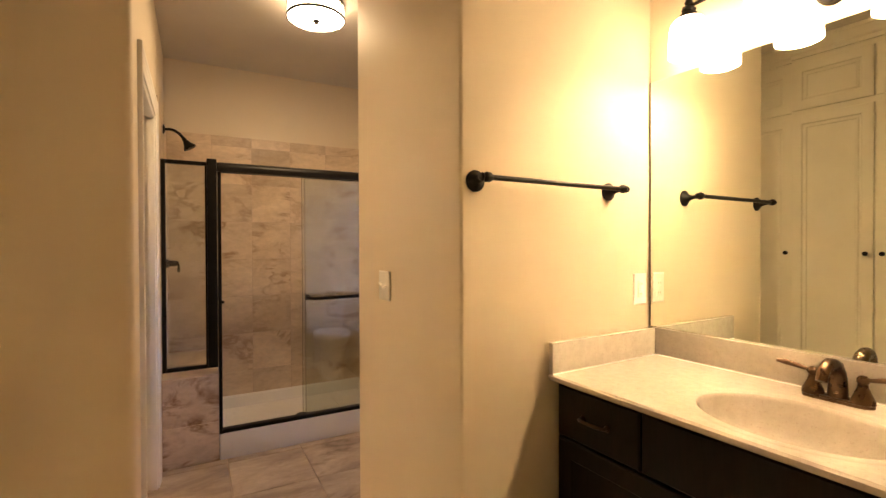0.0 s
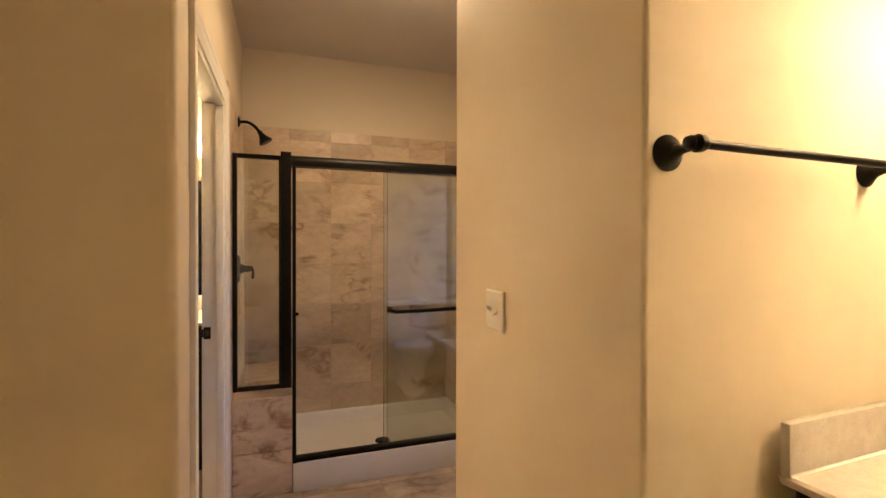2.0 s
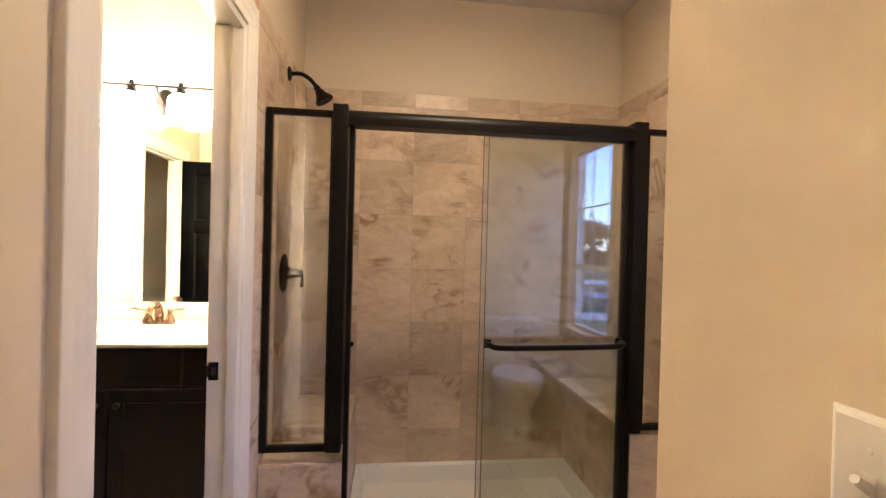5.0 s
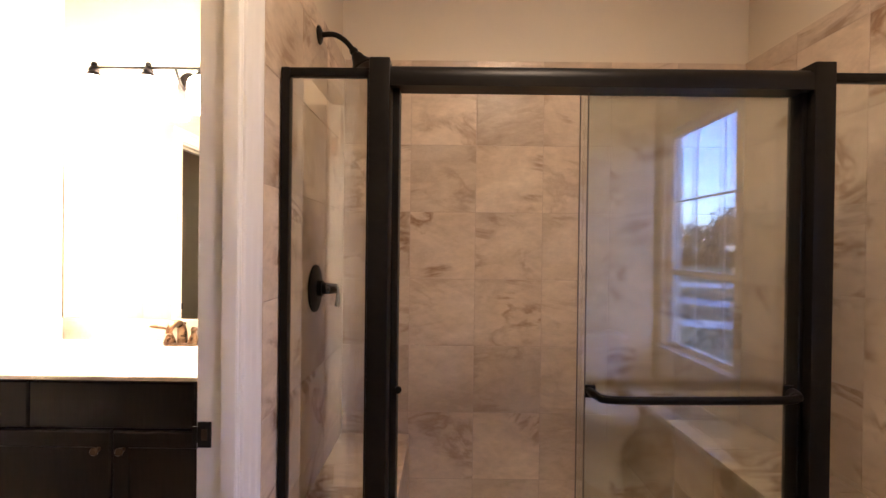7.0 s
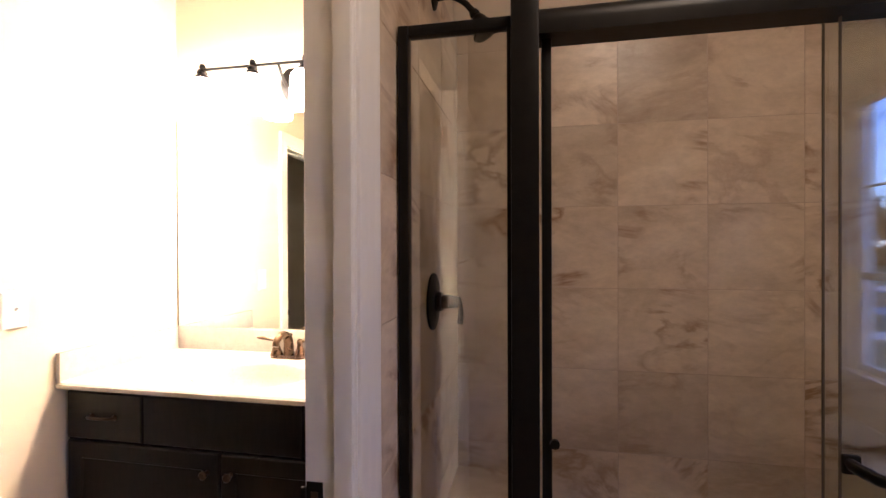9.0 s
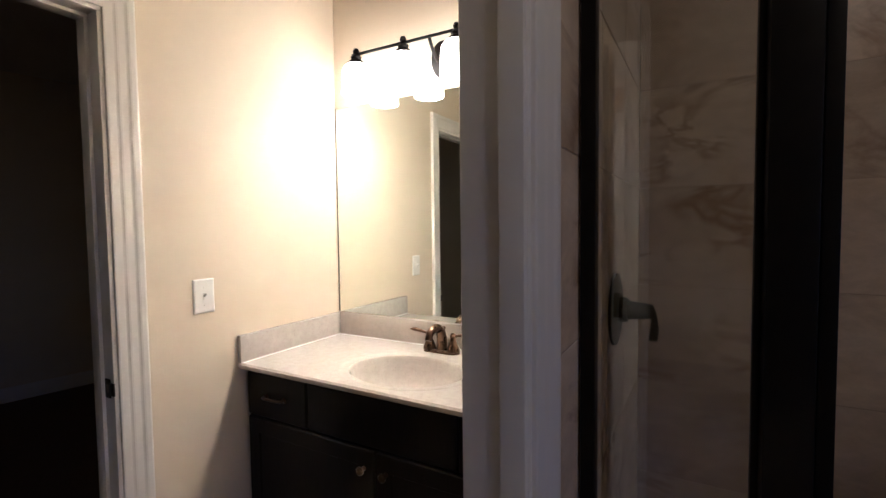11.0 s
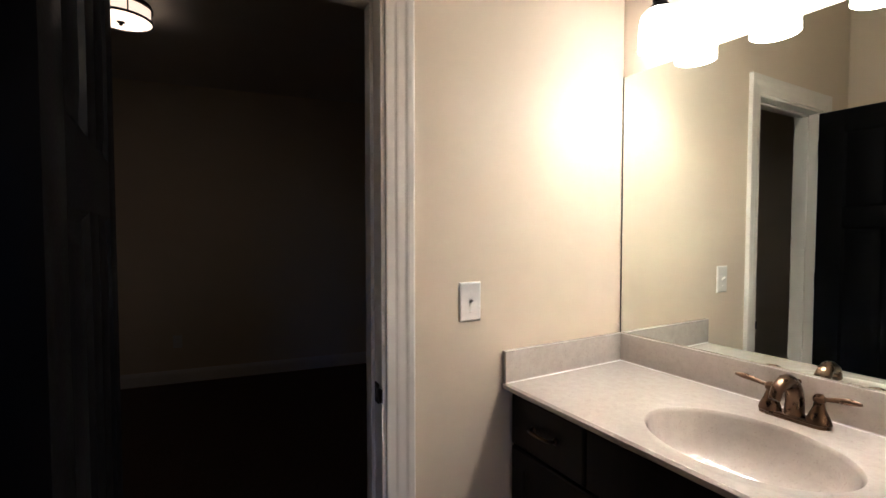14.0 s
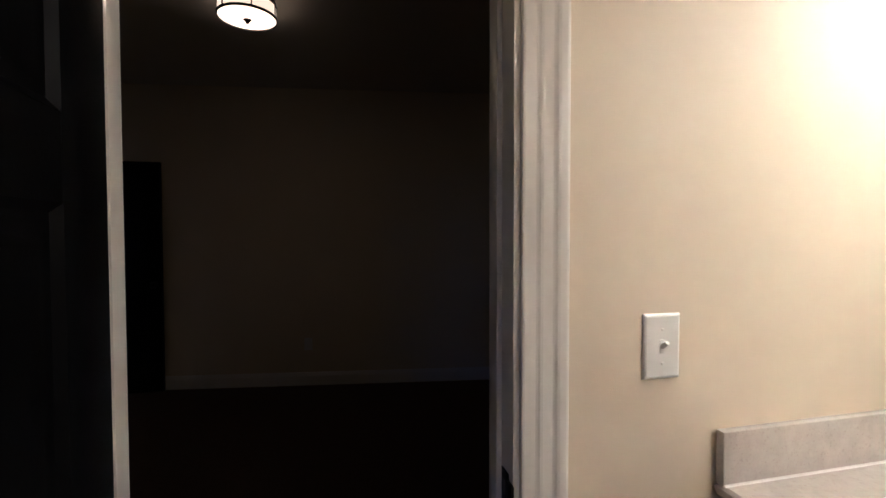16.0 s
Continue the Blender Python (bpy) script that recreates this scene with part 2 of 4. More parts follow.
def lathe(profile, n=32, bm=None, m=None, sx=1.0, sy=1.0):
    """Turns (radius, height) pairs round z."""
    f = bmesh.new()
    rings = []
    for r, z in profile:
        if r < 1e-6:
            rings.append([f.verts.new((0, 0, z))])
        else:
            rings.append([f.verts.new((r * sx * math.cos(2 * math.pi * i / n), r * sy * math.sin(2 * math.pi * i / n), z)) for i in range(n)])
    for a, b in zip(rings, rings[1:]):
        for i in range(n):
            j = (i + 1) % n
            q = [a[i % len(a)], a[j % len(a)], b[j % len(b)], b[i % len(b)]]
            u = []
            for v in q:
                if v not in u:
                    u.append(v)
            if len(u) > 2:
                f.faces.new(u)
    if m is not None:
        f.transform(m)
    return joined(bm, f)


def tube(points, radius, n=12, bm=None, ry=None):
    """A round bar along points, with closed ends; radius may be one per point."""
    f = bmesh.new()
    pts = [Vector(p) for p in points]
    rad = radius if isinstance(radius, (list, tuple)) else [radius] * len(pts)
    rings = []
    side = None
    for i, p in enumerate(pts):
        d = (pts[min(i + 1, len(pts) - 1)] - pts[max(i - 1, 0)]).normalized()
        if side is None:
            side = d.orthogonal().normalized()
        side = (side - d * side.dot(d)).normalized()
        up = d.cross(side)
        rings.append([f.verts.new(p + rad[i] * (side * math.cos(2 * math.pi * k / n) + up * math.sin(2 * math.pi * k / n) * (ry or 1.0))) for k in range(n)])
    for a, b in zip(rings, rings[1:]):
        for k in range(n):
            f.faces.new((a[k], a[(k + 1) % n], b[(k + 1) % n], b[k]))
    f.faces.new(rings[0][::-1])
    f.faces.new(rings[-1])
    return joined(bm, f)


def arc(points, steps=8):
    """A smooth curve through the points."""
    pts = [Vector(p) for p in points]
    out = []
    for i in range(len(pts) - 1):
        p0, p1, p2, p3 = pts[max(i - 1, 0)], pts[i], pts[i + 1], pts[min(i + 2, len(pts) - 1)]
        for s in range(steps):
            t = s / steps
            out.append(0.5 * (2 * p1 + (p2 - p0) * t + (2 * p0 - 5 * p1 + 4 * p2 - p3) * t * t + (3 * p1 - p0 - 3 * p2 + p3) * t ** 3))
    return out + [pts[-1]]


def prism(outline, z0, z1, bm=None):
    f = bmesh.new()
    low = [f.verts.new((x, y, z0)) for x, y in outline]
    top = [f.verts.new((x, y, z1)) for x, y in outline]
    n = len(outline)
    f.faces.new(low[::-1])
    f.faces.new(top)
    for i in range(n):
        f.faces.new((low[i], low[(i + 1) % n], top[(i + 1) % n], top[i]))
    return joined(bm, f)


def structure(name, bm, mat, label, smooth=True):
    return tagged(part(name, bm, mat, None, "", smooth), label, name.split("_")[0], "", "structure")


def round_corner(cx, cy, r, a0, a1, n=8):
    return [(cx + r * math.cos(radians(a0 + (a1 - a0) * i / n)), cy + r * math.sin(radians(a0 + (a1 - a0) * i / n))) for i in range(n + 1)]


# ---------------------------------------------------------------- plan
CH = 2.82                       # ceiling
XW, XWB = -0.165, -0.252        # wall between the bath and the second vanity
XB, XBB = -1.535, -1.655        # wall between the second vanity and the bedroom
XM = 1.668                      # wall behind the first mirror
XP = 0.712                      # face of the switch wall
YT = 1.0                       # face of the towel wall
YN = 1.858                      # end of the switch wall
YS = 1.79                       # face of the left return wall
YB = 3.865                      # back wall of the shower, behind the tiles
YM = 3.973                      # wall behind the second mirror
XE = 1.845                     # wall with the window
D1S, D1N, DH = 2.05, 2.838, 2.13  # doorway between bath and second vanity
D2S, D2N = 2.303, 2.982         # doorway to the bedroom
XC = -0.56                      # front of the built-in cabinets

# floor slab under tiles, carpet, ceilings
structure("floor_bath", box(-1.66, 2.1, -1.72, 4.2, -0.15, -0.008), GROUT, "tan grout bed under the bathroom floor tiles")
structure("floor_bedroom", box(-6.1, XBB - 0.004, -0.6, 5.75, -0.15, 0.004), CARPET, "dark brown carpet of the unlit bedroom")
structure("ceiling_bath", box(-1.655, 2.1, -1.72, 4.2, CH, CH + 0.12), CEIL, "flat off-white bathroom ceiling")
structure("ceiling_bedroom", box(-6.1, XBB - 0.004, -0.6, 5.75, CH, CH + 0.12), CEIL, "flat off-white bedroom ceiling in the dark")

# switch and towel wall: one L with rounded corners
R = 0.011
XQ = XP + 0.036                 # the wall runs a little out of square
YC = YT - 0.026


def towel_y(x):
    return YC + (x - XQ) * 0.0385


L = round_corner(XQ + R, YC + R, R, 180, 270) + [(XM + 0.12, towel_y(XM + 0.12)), (XM + 0.12, YT + 0.12), (XP + 0.13, YT + 0.12)]
L += round_corner(XP + 0.13 - R, YN - R, R, 0, 90) + round_corner(XP + R, YN - R, R, 90, 180)
structure("wall_switch", prism(L, 0, CH), PAINT, "beige painted privacy wall with rounded corners")
SKEW = 2.2                       # the vanity corner is turned a little against the shower
VM = pose(XM, YT + 0.006, 0, 0, 0, -90 + SKEW)
structure("wall_vanity_one", prism([tuple((VM @ Vector((a, c, 0)))[:2]) for a, c in ((0, 0), (2.62, 0), (2.62, 0.14), (0.0, 0.12))], 0, CH), PAINT, "beige painted wall behind the first vanity mirror")
structure("wall_back", box(XC - 0.66, XM + 0.30, -1.72, -1.60, 0, CH), PAINT, "beige painted wall behind the entrance")
structure("wall_cabinet_back", box(XC - 0.72, XC - 0.6, -1.6, YS - 0.002, 0, CH), PAINT, "beige painted wall behind the built-in cabinets")
# left return, rounded into the west wall up to the doorway
W = [(XBB, YS), (XC, YS)] + round_corner(XW - 0.03, YS + 0.03, 0.03, 270, 360) + [(XW, D1S), (XWB, D1S), (XWB, YS + 0.17), (XBB, YS + 0.17)]
structure("wall_return", prism(W, 0, CH), PAINT, "beige painted return wall with a rounded corner")
bm = box(XWB, XW, D1N, YB - 0.002, 0, CH)
box(XWB, XW, D1S, D1N, DH, CH, bm=bm)
structure("wall_west", bm, PAINT, "beige painted wall with the doorway to the second vanity", False)
structure("wall_shower_back", box(XWB, XE + 0.12, YB, YB + 0.12, 0, CH), PAINT, "beige painted wall above the shower tile")
structure("wall_mirror_two", box(XB - 0.12, XWB - 0.002, YM, YM + 0.12, 0, CH), PAINT, "beige painted wall behind the second vanity mirror")
# wall between second vanity and bedroom
bm = box(XBB, XB, YS + 0.174, D2S, 0, CH)
box(XBB, XB, D2N, YM - 0.002, 0, CH, bm=bm)
box(XBB, XB, D2S, D2N, DH, CH, bm=bm)
structure("wall_bedroom_door", bm, PAINT, "beige painted wall with the doorway to the dark bedroom", False)
# window wall and the shower's east wall
YA = 2.165                      # corner of the tub alcove
WY0, WY1, WZ0, WZ1 = 1.123, 2.010, 0.745, 2.225
bm = box(XE, XE + 0.14, 0.50, WY0, 0, CH)
box(XE, XE + 0.14, WY1, YA - 0.002, 0, CH, bm=bm)
box(XE, XE + 0.14, WY0, WY1, 0, WZ0, bm=bm)
box(XE, XE + 0.14, WY0, WY1, WZ1, CH, bm=bm)
structure("wall_window", bm, PAINT, "beige painted outer wall with a small window", False)
structure("wall_toilet_south", box(XM + 0.122, XE + 0.14, 0.70, 0.818, 0, CH), PAINT, "beige painted wall behind the toilet")
structure("wall_shower_east", box(1.687, XE + 0.14, YA, YB - 0.002, 0, CH, 0.012), PAINT, "beige painted wall between the shower and the tub alcove")
# bedroom shell; its far wall runs out of square
def bed_x(y):
    return -5.575 + (y - 0.62) * 0.139


structure("wall_bedroom_west", prism([(bed_x(-0.5), -0.5), (bed_x(5.7), 5.7), (-6.0, 5.7), (-6.0, -0.5)], 0, CH), PAINT, "beige bedroom wall in the dark")
structure("wall_bedroom_north", box(-4.86, XBB - 0.002, 5.58, 5.7, 0, CH), PAINT, "beige bedroom wall in the dark")
structure("wall_bedroom_east_north", box(XBB, XBB + 0.1, YM + 0.122, 5.58, 0, CH), PAINT, "beige bedroom wall beside the vanity room")
structure("wall_bedroom_east_south", box(XBB, XBB + 0.1, 0.45, YS - 0.002, 0, CH), PAINT, "beige bedroom wall beside the doorway")
bm = box(-5.58, -5.47, 0.33, 0.45, 0, CH)
box(-4.72, XBB - 0.002, 0.33, 0.45, 0, CH, bm=bm)
box(-5.47, -4.72, 0.33, 0.45, DH, CH, bm=bm)
structure("wall_bedroom_south", bm, PAINT, "beige bedroom wall with a dark closet doorway", False)
structure("wall_closet", box(-5.70, -4.0, -0.45, -0.35, 0, CH), PAINT, "beige wall at the back of the dark closet")

# ---------------------------------------------------------------- door trim
PROFILE = ((0.0, 0.0), (0.0, 0.010), (0.002, 0.0118), (0.006, 0.0125), (0.026, 0.0132), (0.030, 0.0139), (0.034, 0.0150), (0.039, 0.0156),
           (0.057, 0.0162), (0.061, 0.0170), (0.065, 0.0183), (0.070, 0.0190), (0.082, 0.0193), (0.0865, 0.0185), (0.088, 0.0165), (0.088, 0.0))


def casing(x, out, y0, y1, h, cut=None):
    """Moulded trim round a doorway in a wall across x; out is the side it faces; cut narrows the y0 leg."""
    f = bmesh.new()
    rows = []
    for u, v in PROFILE:
        a = min(u, cut) if cut else u
        rows.append([f.verts.new((x + out * v, yy, zz)) for yy, zz in ((y0 - a, 0.0), (y0 - a, h + u), (y1 + u, h + u), (y1 + u, 0.0))])
    for a, b in zip(rows, rows[1:]):
        for i in range(3):
            f.faces.new((a[i], a[i + 1], b[i + 1], b[i]))
    return f


def jamb(x0, x1, y0, y1, h):
    t = 0.018
    bm = box(x0, x1, y0, y0 + t, 0, h - t, 0.002)
    box(x0, x1, y1 - t, y1, 0, h - t, 0.002, bm)
    box(x0, x1, y0, y1, h - t, h, 0.002, bm)
    return bm


def stops(xs, y0, y1, h):
    t = 0.018
    bm = box(xs, xs + 0.035, y0 + t, y0 + t + 0.011, 0, h - t - 0.011, 0.002)
    box(xs, xs + 0.035, y1 - t - 0.011, y1 - t, 0, h - t - 0.011, 0.002, bm)
    box(xs, xs + 0.035, y0 + t, y1 - t, h - t - 0.011, h - t, 0.002, bm)
    return bm


for tag, x0, x1, y0, y1, sx in (("door_1", XWB, XW, D1S, D1N, XWB + 0.055), ("door_2", XBB, XB, D2S, D2N, XBB + 0.035)):
    d = thing(tag, ((x0 + x1) / 2, (y0 + y1) / 2, 0), "white painted door frame with fluted casing", "door frame", "", "structure")
    part("jamb", jamb(x0 - 0.004, x1 + 0.004, y0, y1, DH), TRIM, d)
    part("stop", stops(sx, y0, y1, DH), TRIM, d)
    part("casing", casing(x1, 1, y0 + 0.006, y1 - 0.006, DH - 0.006), TRIM, d, "", False)
    part("casing", casing(x0, -1, y0 + 0.006, y1 - 0.006, DH - 0.006, 0.04 if tag == "door_1" else None), TRIM, d, "", False)
    px = XWB + 0.014 if tag == "door_1" else XB - 0.03
    sp = box(px - 0.016, px + 0.016, y1 - 0.0205, y1 - 0.0178, 0.945, 1.005, 0.001)
    sp = box(px + (-0.026 if tag == "door_1" else 0.016), px + (-0.016 if tag == "door_1" else 0.040), y1 - 0.024, y1 - 0.0178, 0.955, 0.995, 0.002, sp)
    for hz in (0.27, 1.167, 1.907) if tag == "door_1" else ():
        part("hinge_plate", box(x0 - 0.002, x0 + 0.030, y0 + 0.0178, y0 + 0.0202, hz - 0.045, hz + 0.045, 0.0008), FAUCET, d, "bronze hinge plate")
    s = part("strike_plate", sp, BRONZE, d, "dark bronze strike plate")
    part("latch_hole", box(px - 0.007, px + 0.007, y1 - 0.0212, y1 - 0.0206, 0.962, 0.988), PULL, s)


def panel_door(name, w, h, label, knob_z=0.98):
    """A four-panel leaf, hinge at the origin, reaching along x, its thickness along y."""
    d = thing(name, (0, 0, 0), label, "door")
    t, st = 0.044, 0.115
    rails = ((0, 0.24), (1.46, 1.565), (h - 0.115, h))
    bm = box(0, st, 0, t, 0, h, 0.002)
    box(w - st, w, 0, t, 0, h, 0.002, bm)
    box(w / 2 - 0.05, w / 2 + 0.05, 0.0005, t - 0.0005, 0.24, h - 0.115, 0.001, bm)
    for z0, z1 in rails:
        box(st - 0.001, w - st + 0.001, 0.0004, t - 0.0004, z0, z1, 0.001, bm)
    part("leaf_frame", bm, BLACKDOOR, d)
    for x0, x1 in ((st, w / 2 - 0.05), (w / 2 + 0.05, w - st)):
        for z0, z1 in ((0.24, 1.46), (1.565, h - 0.115)):
            f = bmesh.new()
            for s, face in ((1, t), (-1, 0.0)):
                rows = []
                for inset, depth in ((0, 0.0), (0.012, 0.009), (0.022, 0.009), (0.045, 0.003), (0.05, 0.002)):
                    rows.append([f.verts.new((a, face - s * depth, b)) for a, b in ((x0 + inset, z0 + inset), (x1 - inset, z0 + inset), (x1 - inset, z1 - inset), (x0 + inset, z1 - inset))])
                for p, q in zip(rows, rows[1:]):
                    for i in range(4):
                        f.faces.new((p[i], p[(i + 1) % 4], q[(i + 1) % 4], q[i]))
                f.faces.new(rows[-1])
            part("panel", f, BLACKDOOR, d)
    for s, y in ((1, t), (-1, 0.0)):
        k = lathe(((0.0, 0.0), (0.032, 0.0), (0.032, 0.004), (0.026, 0.009), (0.012, 0.012), (0.011, 0.028), (0.022, 0.036), (0.028, 0.048), (0.024, 0.06), (0.0, 0.064)), 20,
                  None, pose(w - 0.06, y, knob_z, -90 * s))
        part("knob", k, BRONZE, d, "dark bronze door knob")
    part("latch_plate", box(w - 0.001, w + 0.0015, 0.008, 0.032, knob_z - 0.029, knob_z + 0.029), BRONZE, d)
    for z in (0.26, 1.155, 1.895):
        hg = tube(((-0.004, -0.006, z - 0.045), (-0.004, -0.006, z + 0.045)), 0.0075, 10)
        box(-0.003, 0.0, 0.0, t - 0.004, z - 0.044, z + 0.044, 0, hg)
        part("hinge", hg, BRONZE, d, "dark bronze hinge")
    return d


leaf_w = D2N - D2S + 0.004
leaf = panel_door("bedroom_door", leaf_w, 2.09, "black four-panel door standing open into the vanity room")
leaf.matrix_world = pose(XB + 0.010, D2S + 0.006, 0.012, 0, 0, 1.5)
leaf1 = panel_door("vanity_door", D1N - D1S - 0.042, 2.09, "black four-panel door folded open along the wall")
leaf1.matrix_world = pose(XWB - 0.026, D1S + 0.052, 0.012, 0, 0, 180.0)
closet = copy_thing(leaf, pose(-5.43, 0.455, 0.012, 0, 0, 90.0))
closet.name = "closet_door"
tagged(closet, "black panel door standing open in the dark bedroom", "door")

# ---------------------------------------------------------------- baseboards
def baseboard(name, x0, y0, x1, y1, nx, ny):
    """A moulded skirting from one point of the floor to another, on the side of its normal."""
    f = bmesh.new()
    rows = [[f.verts.new((x + nx * v, y + ny * v, z)) for x, y in ((x0, y0), (x1, y1))]
            for v, z in ((0.0, 0.0), (0.014, 0.0), (0.014, 0.095), (0.010, 0.108), (0.006, 0.122), (0.0, 0.130))]
    for a, b in zip(rows, rows[1:]):
        f.faces.new((a[0], a[1], b[1], b[0]))
    for k in (0, 1):
        f.faces.new([r[k] for r in rows])
    return structure(name, f, TRIM, "white painted moulded baseboard", False)


baseboard("baseboard_towel_wall", XQ + 0.03, towel_y(XQ + 0.03), 1.13, towel_y(1.13), 0, -1)
baseboard("baseboard_switch_wall", XQ, YC + 0.03, XP, YN - 0.03, -1, 0)
baseboard("baseboard_switch_end", XP + 0.03, YN, XP + 0.10, YN, 0, 1)
baseboard("baseboard_return", XC, YS, XW - 0.03, YS, 0, -1)
baseboard("baseboard_west", XW, YS + 0.03, XW, D1S - 0.085, 1, 0)
baseboard("baseboard_toilet", XP + 0.13, YT + 0.12, 1.53, YT + 0.12, 0, 1)
baseboard("baseboard_bedroom_west", bed_x(0.45), 0.45, bed_x(5.58), 5.58, 1, 0)
baseboard("baseboard_bedroom_north", -4.88, 5.58, XBB, 5.58, 0, -1)
baseboard("baseboard_vanity_wall", XB, D2N + 0.09, XB, 3.40, 1, 0)


# ---------------------------------------------------------------- shower
FY = 3.03                        # front face of the knee walls
KX, KX2, SX = 0.165, 1.335, 1.672
XT = -0.150                      # face of the west tiles
pan = thing("shower_pan", (0.75, 3.44, 0), "white acrylic shower base with a raised curb", "shower base")
bm = box(KX + 0.002, KX2 - 0.002, FY, FY + 0.085, 0, 0.168, 0.008)
part("curb", bm, ACRYLIC, pan)
f = bmesh.new()
ins = 0.05
outer = [(KX + 0.002, FY + 0.083), (KX2 + 0.045, FY + 0.083), (KX2 + 0.045, YB - 0.013), (KX + 0.002, YB - 0.013)]
mid = [(x + (ins if i in (0, 3) else -ins), y + (0.03 if i < 2 else -ins)) for i, (x, y) in enumerate(outer)]
DX, DY = 0.765, 3.44
rim = [(x, y, 0.165) for x, y in outer]
low = [(x, y, 0.075) for x, y in mid]
rr = [[f.verts.new(p) for p in rim], [f.verts.new((x, y, 0.150)) for x, y, z in [(a * 0.96 + DX * 0.04, b * 0.96 + DY * 0.04, 0) for a, b in outer]],
      [f.verts.new(p) for p in low], [f.verts.new((DX + (x - DX) * 0.08, DY + (y - DY) * 0.08, 0.055)) for x, y, z in low]]
for a, b in zip(rr, rr[1:]):
    for i in range(4):
        f.faces.new((a[i], a[(i + 1) % 4], b[(i + 1) % 4], b[i]))
f.faces.new(rr[-1])
part("basin_floor", f, ACRYLIC, pan, "", False)
part("drain", lathe(((0.0, 0.064), (0.035, 0.064), (0.048, 0.061), (0.052, 0.054)), 24, None, pose(DX, DY, 0)), BRONZE, pan, "dark bronze drain cover")

bench_l = structure("wall_bench_west", box(XT - 0.004, KX - 0.010, FY + 0.010, YB - 0.012, 0, 0.552), GROUT, "tiled bench beside the shower base", False)
bench_r = structure("wall_bench_east", box(KX2 + 0.048, SX + 0.012, FY + 0.010, YB - 0.012, 0, 0.632), GROUT, "tiled bench beside the shower base", False)
back_set = structure("wall_tile_bed_back", box(XWB + 0.13, 1.69, YB - 0.0125, YB - 0.001, 0.0, 2.265), GROUT, "tan grout behind the tiles of the back wall", False)
west_set = structure("wall_tile_bed_west", box(XW + 0.001, XW + 0.0135, D1N + 0.092, YB - 0.014, 0.0, 2.265), GROUT, "tan grout behind the tiles of the shower head wall", False)
east_set = structure("wall_tile_bed_east", box(1.6715, 1.6865, 3.003, YB - 0.014, 0.0, 2.265), GROUT, "tan grout behind the tiles of the east wall", False)

TONE = BRONZE


def bar(x0, x1, y0, y1, z0, z1, bevel=0.004):
    return box(x0, x1, y0, y1, z0, z1, bevel)


enc = thing("shower_enclosure", (0.75, FY, 0), "sliding glass shower enclosure in dark bronze metal frames", "shower door")
# long header with a rounded front
prof = [(FY - 0.024, 1.856), (FY + 0.046, 1.856), (FY + 0.046, 1.919)] + [(FY + 0.014 - 0.038 * math.sin(radians(a)), 1.881 + 0.038 * math.cos(radians(a))) for a in range(0, 100, 15)]
f = bmesh.new()
ends = [[f.verts.new((x, y, z)) for y, z in prof] for x in (0.160, 1.312)]
n = len(prof)
for i in range(n):
    f.faces.new((ends[0][i], ends[0][(i + 1) % n], ends[1][(i + 1) % n], ends[1][i]))
f.faces.new(ends[0])
f.faces.new(ends[1])
part("header_rail", f, TONE, enc, "dark bronze rounded header rail")
for x0 in (0.103, 1.312):
    f = bar(x0, x0 + 0.057, FY - 0.026, FY + 0.064, 0.610 if x0 < 0.2 else 0.655, 1.932)
    part("post", f, TONE, enc)
part("wall_jamb", bar(KX, KX + 0.020, FY + 0.0, FY + 0.055, 0.168, 1.856, 0.003), TONE, enc)
part("wall_jamb", bar(1.296, 1.3115, FY + 0.0, FY + 0.055, 0.168, 1.856, 0.003), TONE, enc)
part("lower_jamb", bar(1.312, 1.334, FY + 0.0, FY + 0.055, 0.168, 0.66, 0.003), TONE, enc)
bt = bar(KX, KX2, FY + 0.006, FY + 0.060, 0.168, 0.192, 0.003)
part("bottom_track", bt, TONE, enc)


def side_panel(x0, x1, z0, z1):
    w = 0.024
    p = part("panel_frame", bar(x0, x0 + w, FY + 0.004, FY + 0.034, z0, z1, 0.003), TONE, enc)
    bm = bar(x0 + w, x1, FY + 0.006, FY + 0.032, z1 - w, z1, 0.003)
    part("top_rail", bm, TONE, p)
    part("bottom_rail", bar(x0 + w, x1, FY + 0.006, FY + 0.032, z0, z0 + w, 0.003), TONE, p)
    part("stile", bar(x1 - 0.010, x1, FY + 0.007, FY + 0.031, z0 + w, z1 - w, 0.003), TONE, p)
    g = part("pane", box(x0 + w - 0.004, x1 - 0.006, FY + 0.016, FY + 0.021, z0 + w - 0.004, z1 - w + 0.004), GLASS, p, "clear shower glass", False)
    g.visible_shadow = False
    return p


side_panel(XT + 0.004, 0.103, 0.602, 1.914)
side_panel(1.369, 1.604, 0.655, 1.914)
for x0, x1, y in ((0.700, 1.290, FY + 0.042), (0.716, 1.300, FY + 0.020)):
    g = part("sliding_pane", box(x0, x1, y, y + 0.006, 0.19, 1.865), GLASS, enc, "clear sliding shower glass", False)
    g.visible_shadow = False
    part("polished_edge", box(x0 - 0.0025, x0 - 0.0003, y, y + 0.006, 0.19, 1.865), EDGE, g, "dark green polished glass edge", False)
hb = arc(((0.726, FY + 0.018, 1.018), (0.735, FY - 0.020, 1.016), (0.775, FY - 0.042, 1.012), (1.000, FY - 0.045, 1.014), (1.235, FY - 0.042, 1.018), (1.275, FY - 0.022, 1.022), (1.284, FY + 0.018, 1.024)), 6)
handle = part("towel_handle", tube(hb, 0.011, 12, None, 1.5), TONE, enc, "dark bronze towel bar handle")
